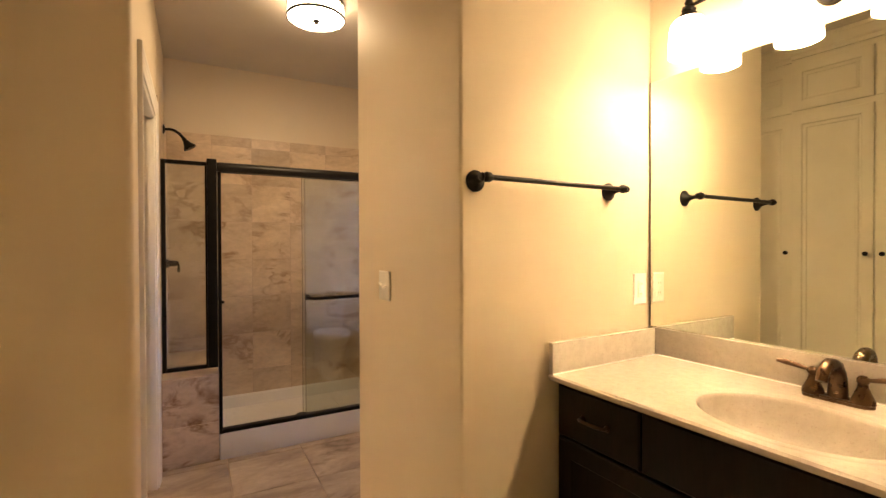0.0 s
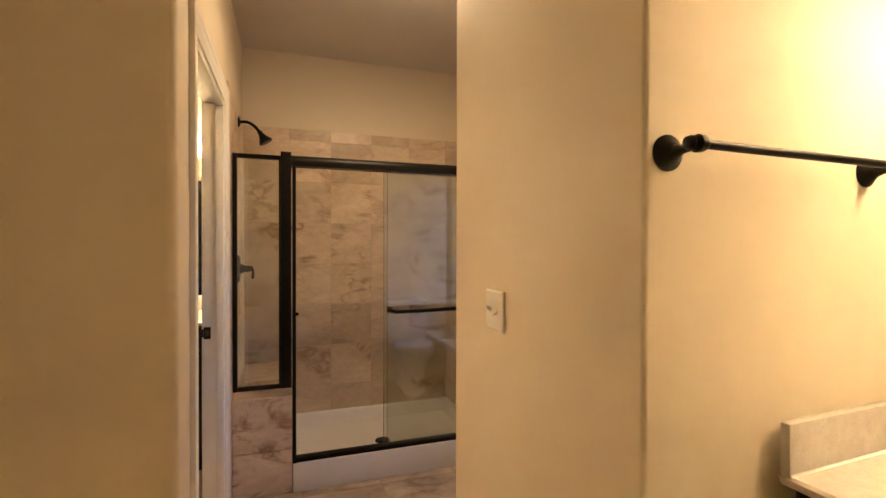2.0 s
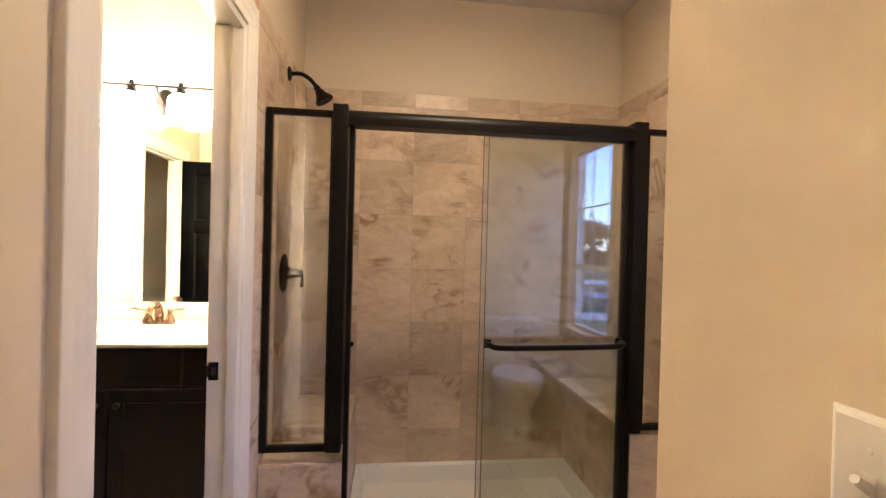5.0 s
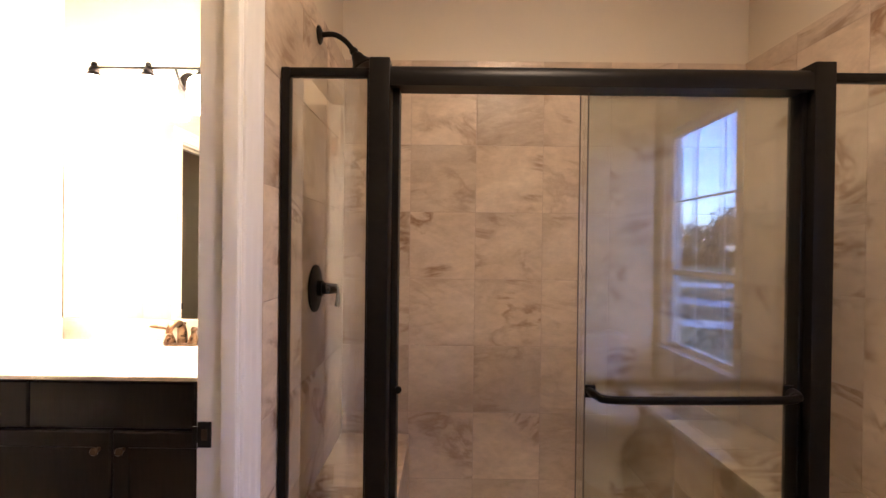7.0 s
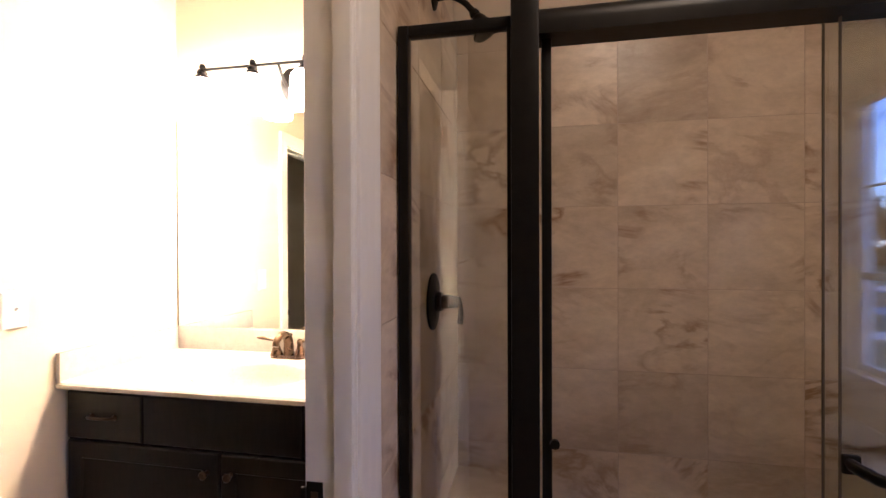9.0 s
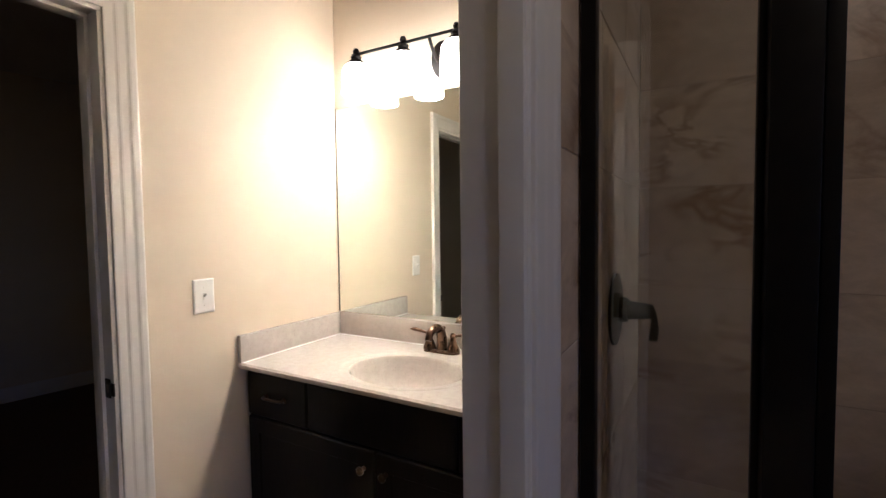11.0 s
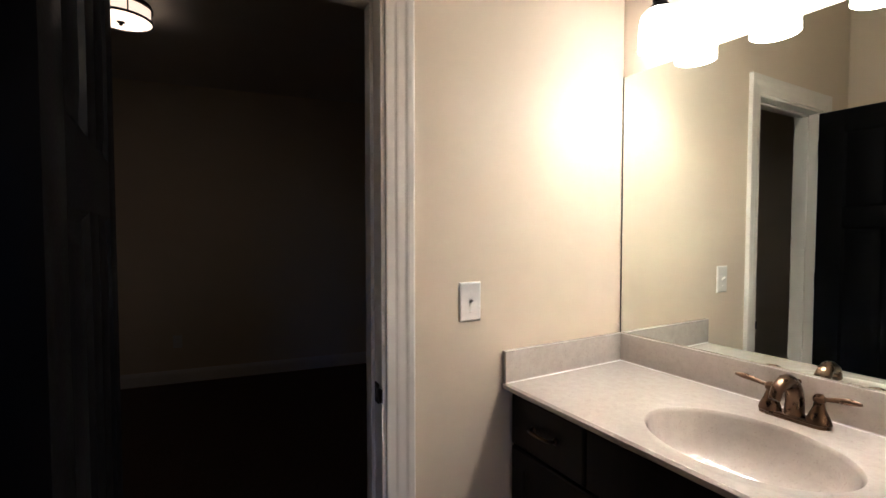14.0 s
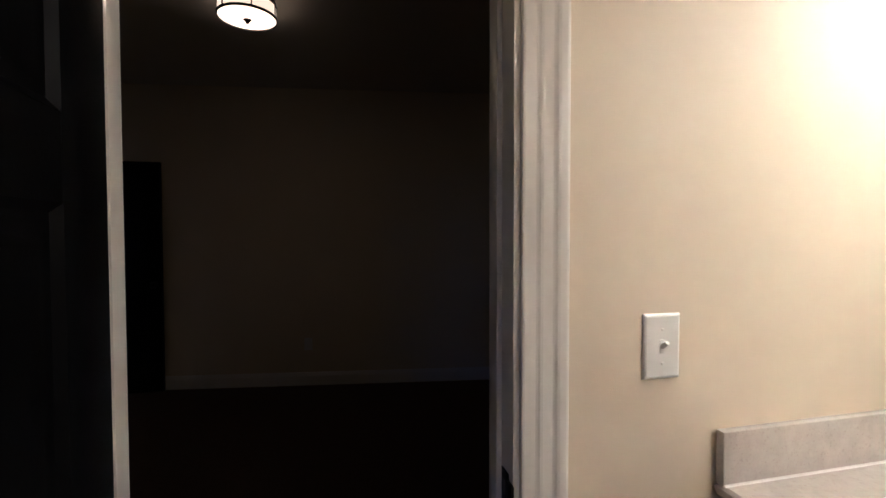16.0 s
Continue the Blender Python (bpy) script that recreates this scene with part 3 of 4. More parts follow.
part("mount", box(0.712, 0.742, FY + 0.008, FY + 0.0195, 1.000, 1.036, 0.004), TONE, handle)
part("mount", box(1.268, 1.298, FY + 0.008, FY + 0.0195, 1.006, 1.042, 0.004), TONE, handle)
part("bumper", lathe(((0.0, 0.0), (0.010, 0.0), (0.010, 0.008), (0.0, 0.011)), 12, None, pose(0.190, FY - 0.001, 1.02, 90)), TONE, enc)

# shower head and valve on the west tiles
HY, HZ = 3.42, 2.178
head = thing("wall_shower", (XT, HY, HZ), "dark bronze shower head on a bent arm", "shower head")
part("flange", lathe(((0.0, 0.0), (0.033, 0.0), (0.031, 0.006), (0.018, 0.012), (0.010, 0.014)), 24, None, pose(XT, HY, HZ, 0, 90)), BRONZE, head)
part("arm", tube(arc(((XT + 0.005, HY, HZ), (XT + 0.055, HY, HZ + 0.002), (XT + 0.095, HY, HZ - 0.020), (XT + 0.125, HY, HZ - 0.055)), 8), 0.0095, 12), BRONZE, head)
m = Matrix.Translation((XT + 0.125, HY, HZ - 0.055)) @ pose(0, 0, 0, 0, 148)
part("rose", lathe(((0.0, -0.006), (0.013, -0.006), (0.016, 0.004), (0.013, 0.012), (0.020, 0.022), (0.026, 0.040), (0.040, 0.060), (0.044, 0.068), (0.041, 0.073), (0.0, 0.071)), 24, None, m), BRONZE, head)
VY, VZ = 3.40, 1.263
valve = thing("shower_valve", (XT, VY, VZ), "dark bronze shower valve with a lever handle", "shower valve")
part("escutcheon", lathe(((0.0, 0.0), (0.085, 0.0), (0.084, 0.006), (0.070, 0.010), (0.030, 0.014), (0.028, 0.030), (0.0, 0.030)), 36, None, pose(XT, VY, VZ, 0, 90)), BRONZE, valve)
bm = lathe(((0.022, 0.0), (0.020, 0.03), (0.016, 0.055), (0.0, 0.060)), 20, None, pose(XT + 0.028, VY, VZ, 0, 90))
part("lever_hub", bm, BRONZE, valve)
part("lever", tube(arc(((XT + 0.075, VY, VZ + 0.004), (XT + 0.084, VY - 0.010, VZ - 0.003), (XT + 0.088, VY - 0.016, VZ - 0.032), (XT + 0.085, VY - 0.018, VZ - 0.062)), 6), [0.008] * 6 + [0.007] * 6 + [0.009] * 7, 12), BRONZE, valve)


# ---------------------------------------------------------------- vanity
def oval(cx, cy, a, b, n, z):
    return [(cx + a * math.cos(2 * math.pi * i / n), cy + b * math.sin(2 * math.pi * i / n), z) for i in range(n)]


def vanity(name, m, side_left, side_right, w=1.245, shift=0.0, top=0.944):
    """A vanity in its own axes: x along the wall from 0 to w, back at y = 0, front at y = -0.58."""
    dep = 0.582
    cab = thing(name + "_cabinet", (0, 0, 0), "espresso-stained vanity cabinet with drawers and two doors", "vanity cabinet")
    fy = -dep + 0.030
    bm = box(0.004, 0.022, fy + 0.020, -0.004, 0.10, top - 0.021, 0.001)
    box(w - 0.022, w - 0.004, fy + 0.020, -0.004, 0.10, top - 0.021, 0.001, bm)
    box(0.022, w - 0.022, fy + 0.020, fy + 0.038, 0.10, top - 0.021, 0, bm)
    box(0.022, w - 0.022, -0.012, -0.004, 0.10, top - 0.021, 0, bm)
    box(0.022, w - 0.022, fy + 0.038, -0.012, 0.10, 0.118, 0, bm)
    box(0.010, w - 0.010, fy + 0.080, -0.010, 0.0, 0.10, 0, bm)
    part("body", bm, ESPRESSO, cab)

    def front(kind, x0, x1, z0, z1, flat):
        f = bmesh.new()
        steps = ((0, 0.0), (0.0, 0.014), (0.004, 0.019)) + (((0.058, 0.019), (0.063, 0.012)) if not flat else ())
        rows = [[f.verts.new((a, fy + 0.0195 - d, b)) for a, b in ((x0 + i, z0 + i), (x1 - i, z0 + i), (x1 - i, z1 - i), (x0 + i, z1 - i))] for i, d in steps]
        for p, q in zip(rows, rows[1:]):
            for i in range(4):
                f.faces.new((p[i], p[(i + 1) % 4], q[(i + 1) % 4], q[i]))
        f.faces.new(rows[-1])
        f.faces.new(rows[0])
        return part(kind, f, ESPRESSO, cab, "", False)

    def pull(parent, x, z):
        c = arc(((x - 0.048, fy + 0.001, z), (x - 0.046, fy - 0.018, z + 0.002), (x - 0.02, fy - 0.028, z + 0.004), (x + 0.02, fy - 0.028, z + 0.004), (x + 0.046, fy - 0.018, z + 0.002), (x + 0.048, fy + 0.001, z)), 5)
        bm = tube(c, 0.0055, 10)
        for s in (-1, 1):
            lathe(((0.0, 0.0), (0.011, 0.0), (0.009, 0.005), (0.0, 0.006)), 14, bm, pose(x + s * 0.048, fy, z, 90))
        part("pull", bm, PULL, parent, "antique bronze arched pull")

    zt, zd = top - 0.036, top - 0.205
    a, b = 0.335, w - 0.335
    for x0, x1, drawer in ((0.016, a - 0.004, True), (a + 0.004, b - 0.004, False), (b + 0.004, w - 0.016, True)):
        d = front("drawer" if drawer else "false_front", x0, x1, zd, zt, True)
        if drawer:
            pull(d, (x0 + x1) / 2, (zd + zt) / 2)
    for x0, x1, kx in ((0.016, w / 2 - 0.004, w / 2 - 0.045), (w / 2 + 0.004, w - 0.016, w / 2 + 0.045)):
        d = front("door", x0, x1, 0.115, zd - 0.010, False)
        k = lathe(((0.0, 0.0), (0.009, 0.0), (0.006, 0.008), (0.007, 0.014), (0.014, 0.019), (0.015, 0.025), (0.010, 0.030), (0.0, 0.031)), 18, None, pose(kx, fy + 0.001, zd - 0.075, 90))
        part("knob", k, PULL, d, "round antique bronze knob")
    cab.matrix_world = m

    top_thing = thing("countertop", (0, 0, 0), "tan speckled cultured marble vanity top with an oval basin", "vanity top")
    n, cx, cy = 72, w / 2 - shift, -0.343
    f = bmesh.new()
    rect = []
    for i in range(n):
        t = 2 * math.pi * i / n
        dx, dy = math.cos(t), math.sin(t)
        s = min((w / 2 - 0.008) / max(abs(dx), 1e-6), ((-0.008 - cy) if dy > 0 else (dep - 0.008 + cy)) / max(abs(dy), 1e-6))
        rect.append((cx + dx * s, cy + dy * s, top))
    corners = [(0.008, -0.008), (w - 0.008, -0.008), (0.008, -dep + 0.008), (w - 0.008, -dep + 0.008)]
    for c in corners:
        i = min(range(n), key=lambda k: (rect[k][0] - c[0]) ** 2 + (rect[k][1] - c[1]) ** 2)
        rect[i] = (c[0], c[1], top)
    cxx = lambda x, y, z, d: (min(max(x + (d if x > w / 2 else -d) * (1 if x < 0.02 or x > w - 0.02 else 0), 0.0), w), y + (d if y > -0.02 else -d if y < -dep + 0.02 else 0), z)
    rings = [[cxx(*p[:2], top - 0.021, 0.005) for p in rect], [cxx(*p[:2], top - 0.006, 0.008) for p in rect], rect,
             oval(cx, cy, 0.268, 0.212, n, top), oval(cx, cy, 0.263, 0.207, n, top - 0.0004), oval(cx, cy, 0.255, 0.200, n, top - 0.0014), oval(cx, cy, 0.246, 0.193, n, top - 0.0020),
             oval(cx, cy, 0.228, 0.178, n, top - 0.0024), oval(cx, cy, 0.224, 0.174, n, top - 0.0055), oval(cx, cy, 0.221, 0.171, n, top - 0.014),
             oval(cx, cy, 0.212, 0.163, n, top - 0.048), oval(cx, cy, 0.192, 0.146, n, top - 0.092),
             oval(cx, cy, 0.150, 0.113, n, top - 0.128), oval(cx, cy, 0.066, 0.052, n, top - 0.146), oval(cx, cy, 0.022, 0.022, n, top - 0.150)]
    vs = [[f.verts.new(p) for p in r] for r in rings]
    for p, q in zip(vs, vs[1:]):
        for i in range(n):
            f.faces.new((p[i], p[(i + 1) % n], q[(i + 1) % n], q[i]))
    f.faces.new(vs[-1])
    part("counter", f, MARBLE, top_thing)
    part("drain", lathe(((0.0, top - 0.143), (0.012, top - 0.144), (0.021, top - 0.146), (0.023, top - 0.1505)), 20, None, pose(cx, cy, 0)), FAUCET, top_thing, "bronze basin drain")
    hz = top + 0.107
    part("backsplash", box(0.001, w - 0.001, -0.021, -0.001, top - 0.001, hz, 0.004), MARBLE, top_thing)
    for go, x0 in ((side_left, 0.001), (side_right, w - 0.021)):
        if go:
            part("side_splash", box(x0, x0 + 0.020, -dep + 0.002, -0.022, top - 0.001, hz, 0.004), MARBLE, top_thing)
    # the lamps' highlight along the cove is put into its colour, white not marble
    cove = [(0.0040 * (1 - math.sin(k * math.pi / 10)), 0.0040 * (1 - math.cos(k * math.pi / 10))) for k in range(6)]

    def joint(path):
        f = bmesh.new()
        rows = [[f.verts.new((px + nx * u, py + ny * u, top + 0.0003 + v)) for px, py, nx, ny in path] for u, v in cove]
        for p, q in zip(rows, rows[1:]):
            f.faces.new((p[0], p[1], q[1], q[0]))
        part("cove_joint", f, ACRYLIC, top_thing, "thin caulked cove joint, coloured white for the lamp highlight along it")

    joint(((0.0215, -0.0212, 0, -1), (w - 0.0215, -0.0212, 0, -1)))
    for go, x0, nx in ((side_left, 0.0212, 1), (side_right, w - 0.0212, -1)):
        if go:
            joint(((x0, -dep + 0.004, nx, 0), (x0, -0.0215, nx, 0)))
    top_thing.matrix_world = m

    fc = thing(name + "_faucet", (0, 0, 0), "antique bronze two-handle centerset faucet on the vanity top", "faucet")
    y0 = -0.085
    ring = round_corner(cx + 0.055, y0, 0.027, -90, 90) + round_corner(cx - 0.055, y0, 0.027, 90, 270)
    bm = prism(ring, top, top + 0.012)
    bmesh.ops.bevel(bm, geom=[e for e in bm.edges if all(v.co.z > top + 0.011 for v in e.verts)], offset=0.004, segments=2, affect="EDGES")
    part("base_plate", bm, FAUCET, fc)
    sp = arc(((cx, y0 + 0.004, top + 0.010), (cx, y0 + 0.004, top + 0.055), (cx, y0 - 0.010, top + 0.092), (cx, y0 - 0.045, top + 0.110), (cx, y0 - 0.085, top + 0.098), (cx, y0 - 0.103, top + 0.070)), 6)
    part("spout", tube(sp, [0.024 - 0.011 * i / (len(sp) - 1) for i in range(len(sp))], 16), FAUCET, fc)
    part("lift_rod", lathe(((0.0, 0.0), (0.003, 0.0), (0.003, 0.03), (0.006, 0.036), (0.005, 0.044), (0.0, 0.046)), 10, None, pose(cx, y0 + 0.026, top + 0.058)), FAUCET, fc)
    for s in (-1, 1):
        hx = cx + s * 0.056
        h = part("handle_body", lathe(((0.028, 0.010), (0.026, 0.020), (0.020, 0.034), (0.013, 0.050), (0.011, 0.062), (0.014, 0.066), (0.014, 0.076), (0.008, 0.084), (0.0, 0.086)), 20, None, pose(hx, y0, top)), FAUCET, fc)
        lv = [(hx + s * d, y0 - 0.012 * d / 0.1, top + 0.074 + z) for d, z in ((0.004, 0.0), (0.020, 0.002), (0.040, 0.007), (0.065, 0.011), (0.088, 0.012))]
        part("lever", tube(lv, [0.006, 0.0055, 0.007, 0.0085, 0.004], 12), FAUCET, h)
    fc.matrix_world = m
    return cab


VW = 1.245
vanity("vanity", VM @ pose(0.018, 0, 0), True, False)
vanity("vanity", pose(XB + 0.0005, YM, 0), True, True, XWB - XB - 0.003, 0.012)


def mirror(name, m, w, z0, z1):
    t = thing(name, (0, 0, 0), "large frameless mirror resting on the backsplash", "mirror")
    part("glass_plate", box(0, w, -0.007, -0.001, z0, z1), MIRROR, t, "", False)
    part("edge", box(-0.003, -0.0005, -0.008, -0.001, z0, z1), BRONZE, t, "dark mirror edge", False)
    t.matrix_world = m


mirror("wall_mirror", VM @ pose(0.006, 0, 0), VW - 0.01, 1.0525, 2.037)
mirror("wall_mirror", pose(XB + 0.008, YM, 0), XWB - XB - 0.03, 1.0525, 2.037)


def light_bar(m, shade_mat, bulb_mat):
    """Four shades under a bar, in the wall's axes: centre at x = 0, wall at y = 0."""
    t = thing("vanity_light", (0, 0, 0), "bronze vanity light bar with four lit white glass shades", "wall lamp")
    part("wall_plate", lathe(((0.0, 0.018), (0.040, 0.018), (0.052, 0.013), (0.058, 0.0)), 32, None, pose(0, -0.001, 2.165, 90), 0.9, 1.35), BRONZE, t)
    BZ, OUT_BAR = 2.222, 0.108
    part("bar", tube(((-0.395, -OUT_BAR, BZ), (0.395, -OUT_BAR, BZ)), 0.0065, 12), BRONZE, t)
    part("arm", tube(arc(((0, -0.012, 2.165), (0, -0.040, 2.148), (0, -0.080, 2.180), (0, -OUT_BAR, BZ)), 8), 0.007, 12), BRONZE, t)
    for i in range(4):
        x = -0.375 + 0.25 * i
        so = part("socket", lathe(((0.0, 0.026), (0.010, 0.024), (0.014, 0.012), (0.010, 0.002), (0.016, -0.004), (0.024, -0.012), (0.020, -0.022), (0.030, -0.030), (0.034, -0.042), (0.0, -0.042)), 20, None, pose(x, -OUT_BAR, BZ)), BRONZE, t)
        sh = ((0.026, -0.040), (0.045, -0.047), (0.058, -0.062), (0.063, -0.085), (0.065, -0.125), (0.067, -0.172), (0.063, -0.174), (0.060, -0.125), (0.053, -0.070), (0.026, -0.046))
        part("shade", lathe(sh, 28, None, pose(x, -OUT_BAR, BZ)), shade_mat, so, "glowing white glass shade")
        part("bulb", lathe(((0.0, -0.150), (0.020, -0.142), (0.028, -0.120), (0.022, -0.096), (0.013, -0.078), (0.013, -0.044), (0.0, -0.044)), 18, None, pose(x, -OUT_BAR, BZ)), bulb_mat, so, "lit frosted bulb")
    t.matrix_world = m
    return t


light_bar(VM @ pose(0.600, 0, 0), SHADE1, BULB1)
light_bar(pose(-0.933, YM, 0), SHADE2, BULB2)


def drum_light(x, y, dia, mat, side, label):
    t = thing("ceiling_light", (x, y, CH), label, "ceiling lamp", "", "")
    r, h = dia / 2, 0.088
    part("ceiling_pan", lathe(((0.0, CH - 0.001), (r * 0.96, CH - 0.001), (r * 0.96, CH - 0.018), (r * 0.7, CH - 0.020), (0.0, CH - 0.020)), 40, None, pose(x, y, 0)), BRONZE, t)
    part("shade", lathe(((r * 0.97, CH - 0.020), (r * 0.97, CH - 0.018 - h)), 48, None, pose(x, y, 0)), side, t, "glowing white drum shade")
    part("diffuser", lathe(((0.0, CH - 0.030 - h), (r * 0.5, CH - 0.0285 - h), (r * 0.85, CH - 0.024 - h), (r * 0.965, CH - 0.017 - h)), 48, None, pose(x, y, 0)), mat, t, "glowing frosted diffuser")
    for z in (CH - 0.026, CH - 0.016 - h):
        part("band", lathe(((r * 0.972, z - 0.007), (r * 1.012, z - 0.007), (r * 1.012, z + 0.007), (r * 0.972, z + 0.007), (r * 0.972, z - 0.007)), 48, None, pose(x, y, 0)), BRONZE, t)
    for k in range(6):
        a = math.pi * k / 3 + 0.3
        cx, cy = x + r * 0.985 * math.cos(a), y + r * 0.985 * math.sin(a)
        part("strap", tube(((cx, cy, CH - 0.020), (cx, cy, CH - 0.016 - h)), 0.0042, 6), BRONZE, t)
    part("finial", lathe(((0.0, CH - 0.052 - h), (0.008, CH - 0.050 - h), (0.012, CH - 0.042 - h), (0.008, CH - 0.036 - h), (0.022, CH - 0.032 - h), (0.024, CH - 0.028 - h)), 18, None, pose(x, y, 0)), BRONZE, t)


drum_light(0.672, 2.50, 0.33, DRUM1, DRUM1S, "lit flush drum light with dark bronze bands")
drum_light(-3.71, 2.18, 0.33, DRUM2, DRUM2S, "lit flush drum light with dark bronze bands in the bedroom")


# ---------------------------------------------------------------- plates
def plate(name, m, w, h, toggles, label, category):
    """A wall plate in its wall's axes: x along the wall, z up, facing -y."""
    t = thing(name, (0, 0, 0), label, category)
    f = bmesh.new()
    rows = [[f.verts.new((sx * (w / 2 - i), -d, sz * (h / 2 - i))) for sx, sz in ((-1, -1), (1, -1), (1, 1), (-1, 1))] for i, d in ((0, 0.0), (0, 0.003), (0.003, 0.0055), (0.006, 0.0065))]
    for p, q in zip(rows, rows[1:]):
        for i in range(4):
            f.faces.new((p[i], p[(i + 1) % 4], q[(i + 1) % 4], q[i]))
    f.faces.new(rows[-1])
    part("cover", f, PLASTIC, t, "", False)
    xs = [(-0.023 + 0.046 * i) if toggles == 2 else 0.0 for i in range(max(toggles, 1))]
    for k, x in enumerate(xs):
        if toggles:
            part("toggle_slot", box(x - 0.006, x + 0.006, -0.0075, -0.006, -0.013, 0.013, 0.0005), PLASTIC, t)
            up = 1 if k == 0 else -1
            part("toggle", tube(((x, -0.006, 0), (x, -0.013, 0.005 * up), (x, -0.020, 0.010 * up)), [0.0052, 0.0046, 0.004], 10), PLASTIC, t)
        else:
            part("socket_face", box(-0.017, 0.017, -0.0085, -0.006, -0.034, 0.034, 0.001), PLASTIC, t)
            for z in (-0.020, 0.020):
                for dx in (-0.0062, 0.0062):
                    part("slot", box(dx - 0.0011, dx + 0.0011, -0.0092, -0.0084, z - 0.004, z + 0.004), GROUT, t, "dark socket slot", False)
            for z in (-0.005, 0.005):
                part("button", box(-0.006, 0.006, -0.0098, -0.0084, z - 0.003, z + 0.003, 0.0006), PLASTIC, t)
        for z in (-h * 0.26, h * 0.26) if toggles else (-h * 0.4, h * 0.4):
            part("screw", lathe(((0.0, 0.0014), (0.0022, 0.0012), (0.003, 0.0)), 8, None, pose(x, -0.0062, z, 90)), PLASTIC, t)
    t.matrix_world = m


plate("light_switch", pose(XP + 0.011, 1.545, 1.217, 0, 0, -90), 0.116, 0.120, 2, "white double toggle switch plate on the beige wall", "light switch")
plate("light_switch", pose(XB, 3.264, 1.223, 0, 0, 90), 0.080, 0.124, 1, "white single toggle switch plate on the beige wall", "light switch")
plate("power_outlet", pose(1.601, towel_y(1.601), 1.205, 0, 0, 2.2), 0.076, 0.124, 0, "white outlet plate above the vanity splash", "outlet")
plate("power_outlet", pose(bed_x(2.42), 2.42, 0.40, 0, 0, 82.1), 0.076, 0.118, 0, "white outlet low on the dark bedroom wall", "outlet")

# ---------------------------------------------------------------- towel bar
tb = thing("towel_bar", (1.1, towel_y(1.1), 1.6), "dark bronze towel bar with round rosettes on the wall", "towel bar")
BZ, LIFT, OUT = 1.583, 0.004, 0.070
ends = []
for x, s in ((0.800, -1), (1.415, 1)):
    wy = towel_y(x)
    p = part("bracket", lathe(((0.0, 0.0), (0.034, 0.0), (0.034, 0.005), (0.028, 0.010), (0.020, 0.016), (0.014, 0.024), (0.0, 0.026)), 28, None, pose(x, wy, BZ, 90)), BRONZE, tb)
    neck = arc(((x, wy - 0.018, BZ), (x, wy - 0.038, BZ + 0.001), (x, wy - OUT, BZ + LIFT)), 6)
    part("neck", tube(neck, [0.016 - 0.007 * min(1.0, k / 6) for k in range(len(neck))], 14), BRONZE, p)
    part("end_cap", lathe(((0.0, -0.020), (0.010, -0.018), (0.015, -0.008), (0.016, 0.004), (0.010, 0.014), (0.013, 0.018), (0.010, 0.026), (0.0, 0.028)), 20, None, pose(x, wy - OUT, BZ + LIFT, 0, 90 * s)), BRONZE, p)
    ends.append((x, wy - OUT, BZ + LIFT))
part("rail", tube(ends, 0.0085, 14), BRONZE, tb)


# ---------------------------------------------------------------- built-in cabinets
def raised_panel(kind, y0, y1, z0, z1, parent):
    """A cream cabinet door facing east, with a raised field."""
    f = bmesh.new()
    steps = ((0, 0.0), (0, 0.016), (0.003, 0.019), (0.060, 0.019), (0.066, 0.012), (0.074, 0.012), (0.080, 0.015), (0.088, 0.015), (0.092, 0.011))
    rows = [[f.verts.new((XC + d, a, b)) for a, b in ((y0 + i, z0 + i), (y1 - i, z0 + i), (y1 - i, z1 - i), (y0 + i, z1 - i))] for i, d in steps]
    for p, q in zip(rows, rows[1:]):
        for i in range(4):
            f.faces.new((p[i], p[(i + 1) % 4], q[(i + 1) % 4], q[i]))
    f.faces.new(rows[-1])
    f.faces.new(rows[0])
    return part(kind, f, CREAM, parent, "", False)


y = YS - 0.004
FRONT = XC
for w, doors in ((0.47, 1), (0.92, 2), (0.92, 2), (0.92, 2)):
    XC = FRONT - (0.05 if doors == 1 else 0.0)
    c = thing("built_in_cabinet", (XC, y - w / 2, 0), "cream painted tall built-in cabinet with raised panel doors", "cabinet", "wall of built-in cabinets")
    part("body", box(XC - 0.59, XC - 0.001, y - w + 0.001, y - 0.001, 0, CH - 0.004), CREAM, c, "", False)
    dw = w / doors
    for k in range(doors):
        y1 = y - dw * k - 0.006
        y0 = y - dw * (k + 1) + 0.006
        d = raised_panel("door", y0, y1, 0.12, 2.295, c)
        raised_panel("upper_door", y0, y1, 2.335, 2.665, c)
        ky = y0 + 0.035 if k == 0 else y1 - 0.035
        part("knob", lathe(((0.0, 0.0), (0.010, 0.0), (0.006, 0.009), (0.008, 0.015), (0.015, 0.020), (0.014, 0.028), (0.0, 0.031)), 18, None, pose(XC + 0.019, ky, 1.316, 0, 90)), BRONZE, d, "dark bronze knob")
    f = bmesh.new()
    rows = [[f.verts.new((XC + v, yy, z)) for yy in (y - w + 0.001, y - 0.001)] for v, z in ((0.0, 2.705), (0.018, 2.705), (0.020, 2.730), (0.034, 2.745), (0.060, 2.790), (0.066, 2.795), (0.066, CH - 0.003), (0.0, CH - 0.003))]
    for a, b in zip(rows, rows[1:]):
        f.faces.new((a[0], a[1], b[1], b[0]))
    for k in (0, 1):
        f.faces.new([r[k] for r in rows])
    part("crown", f, CREAM, c, "", False)
    y -= w

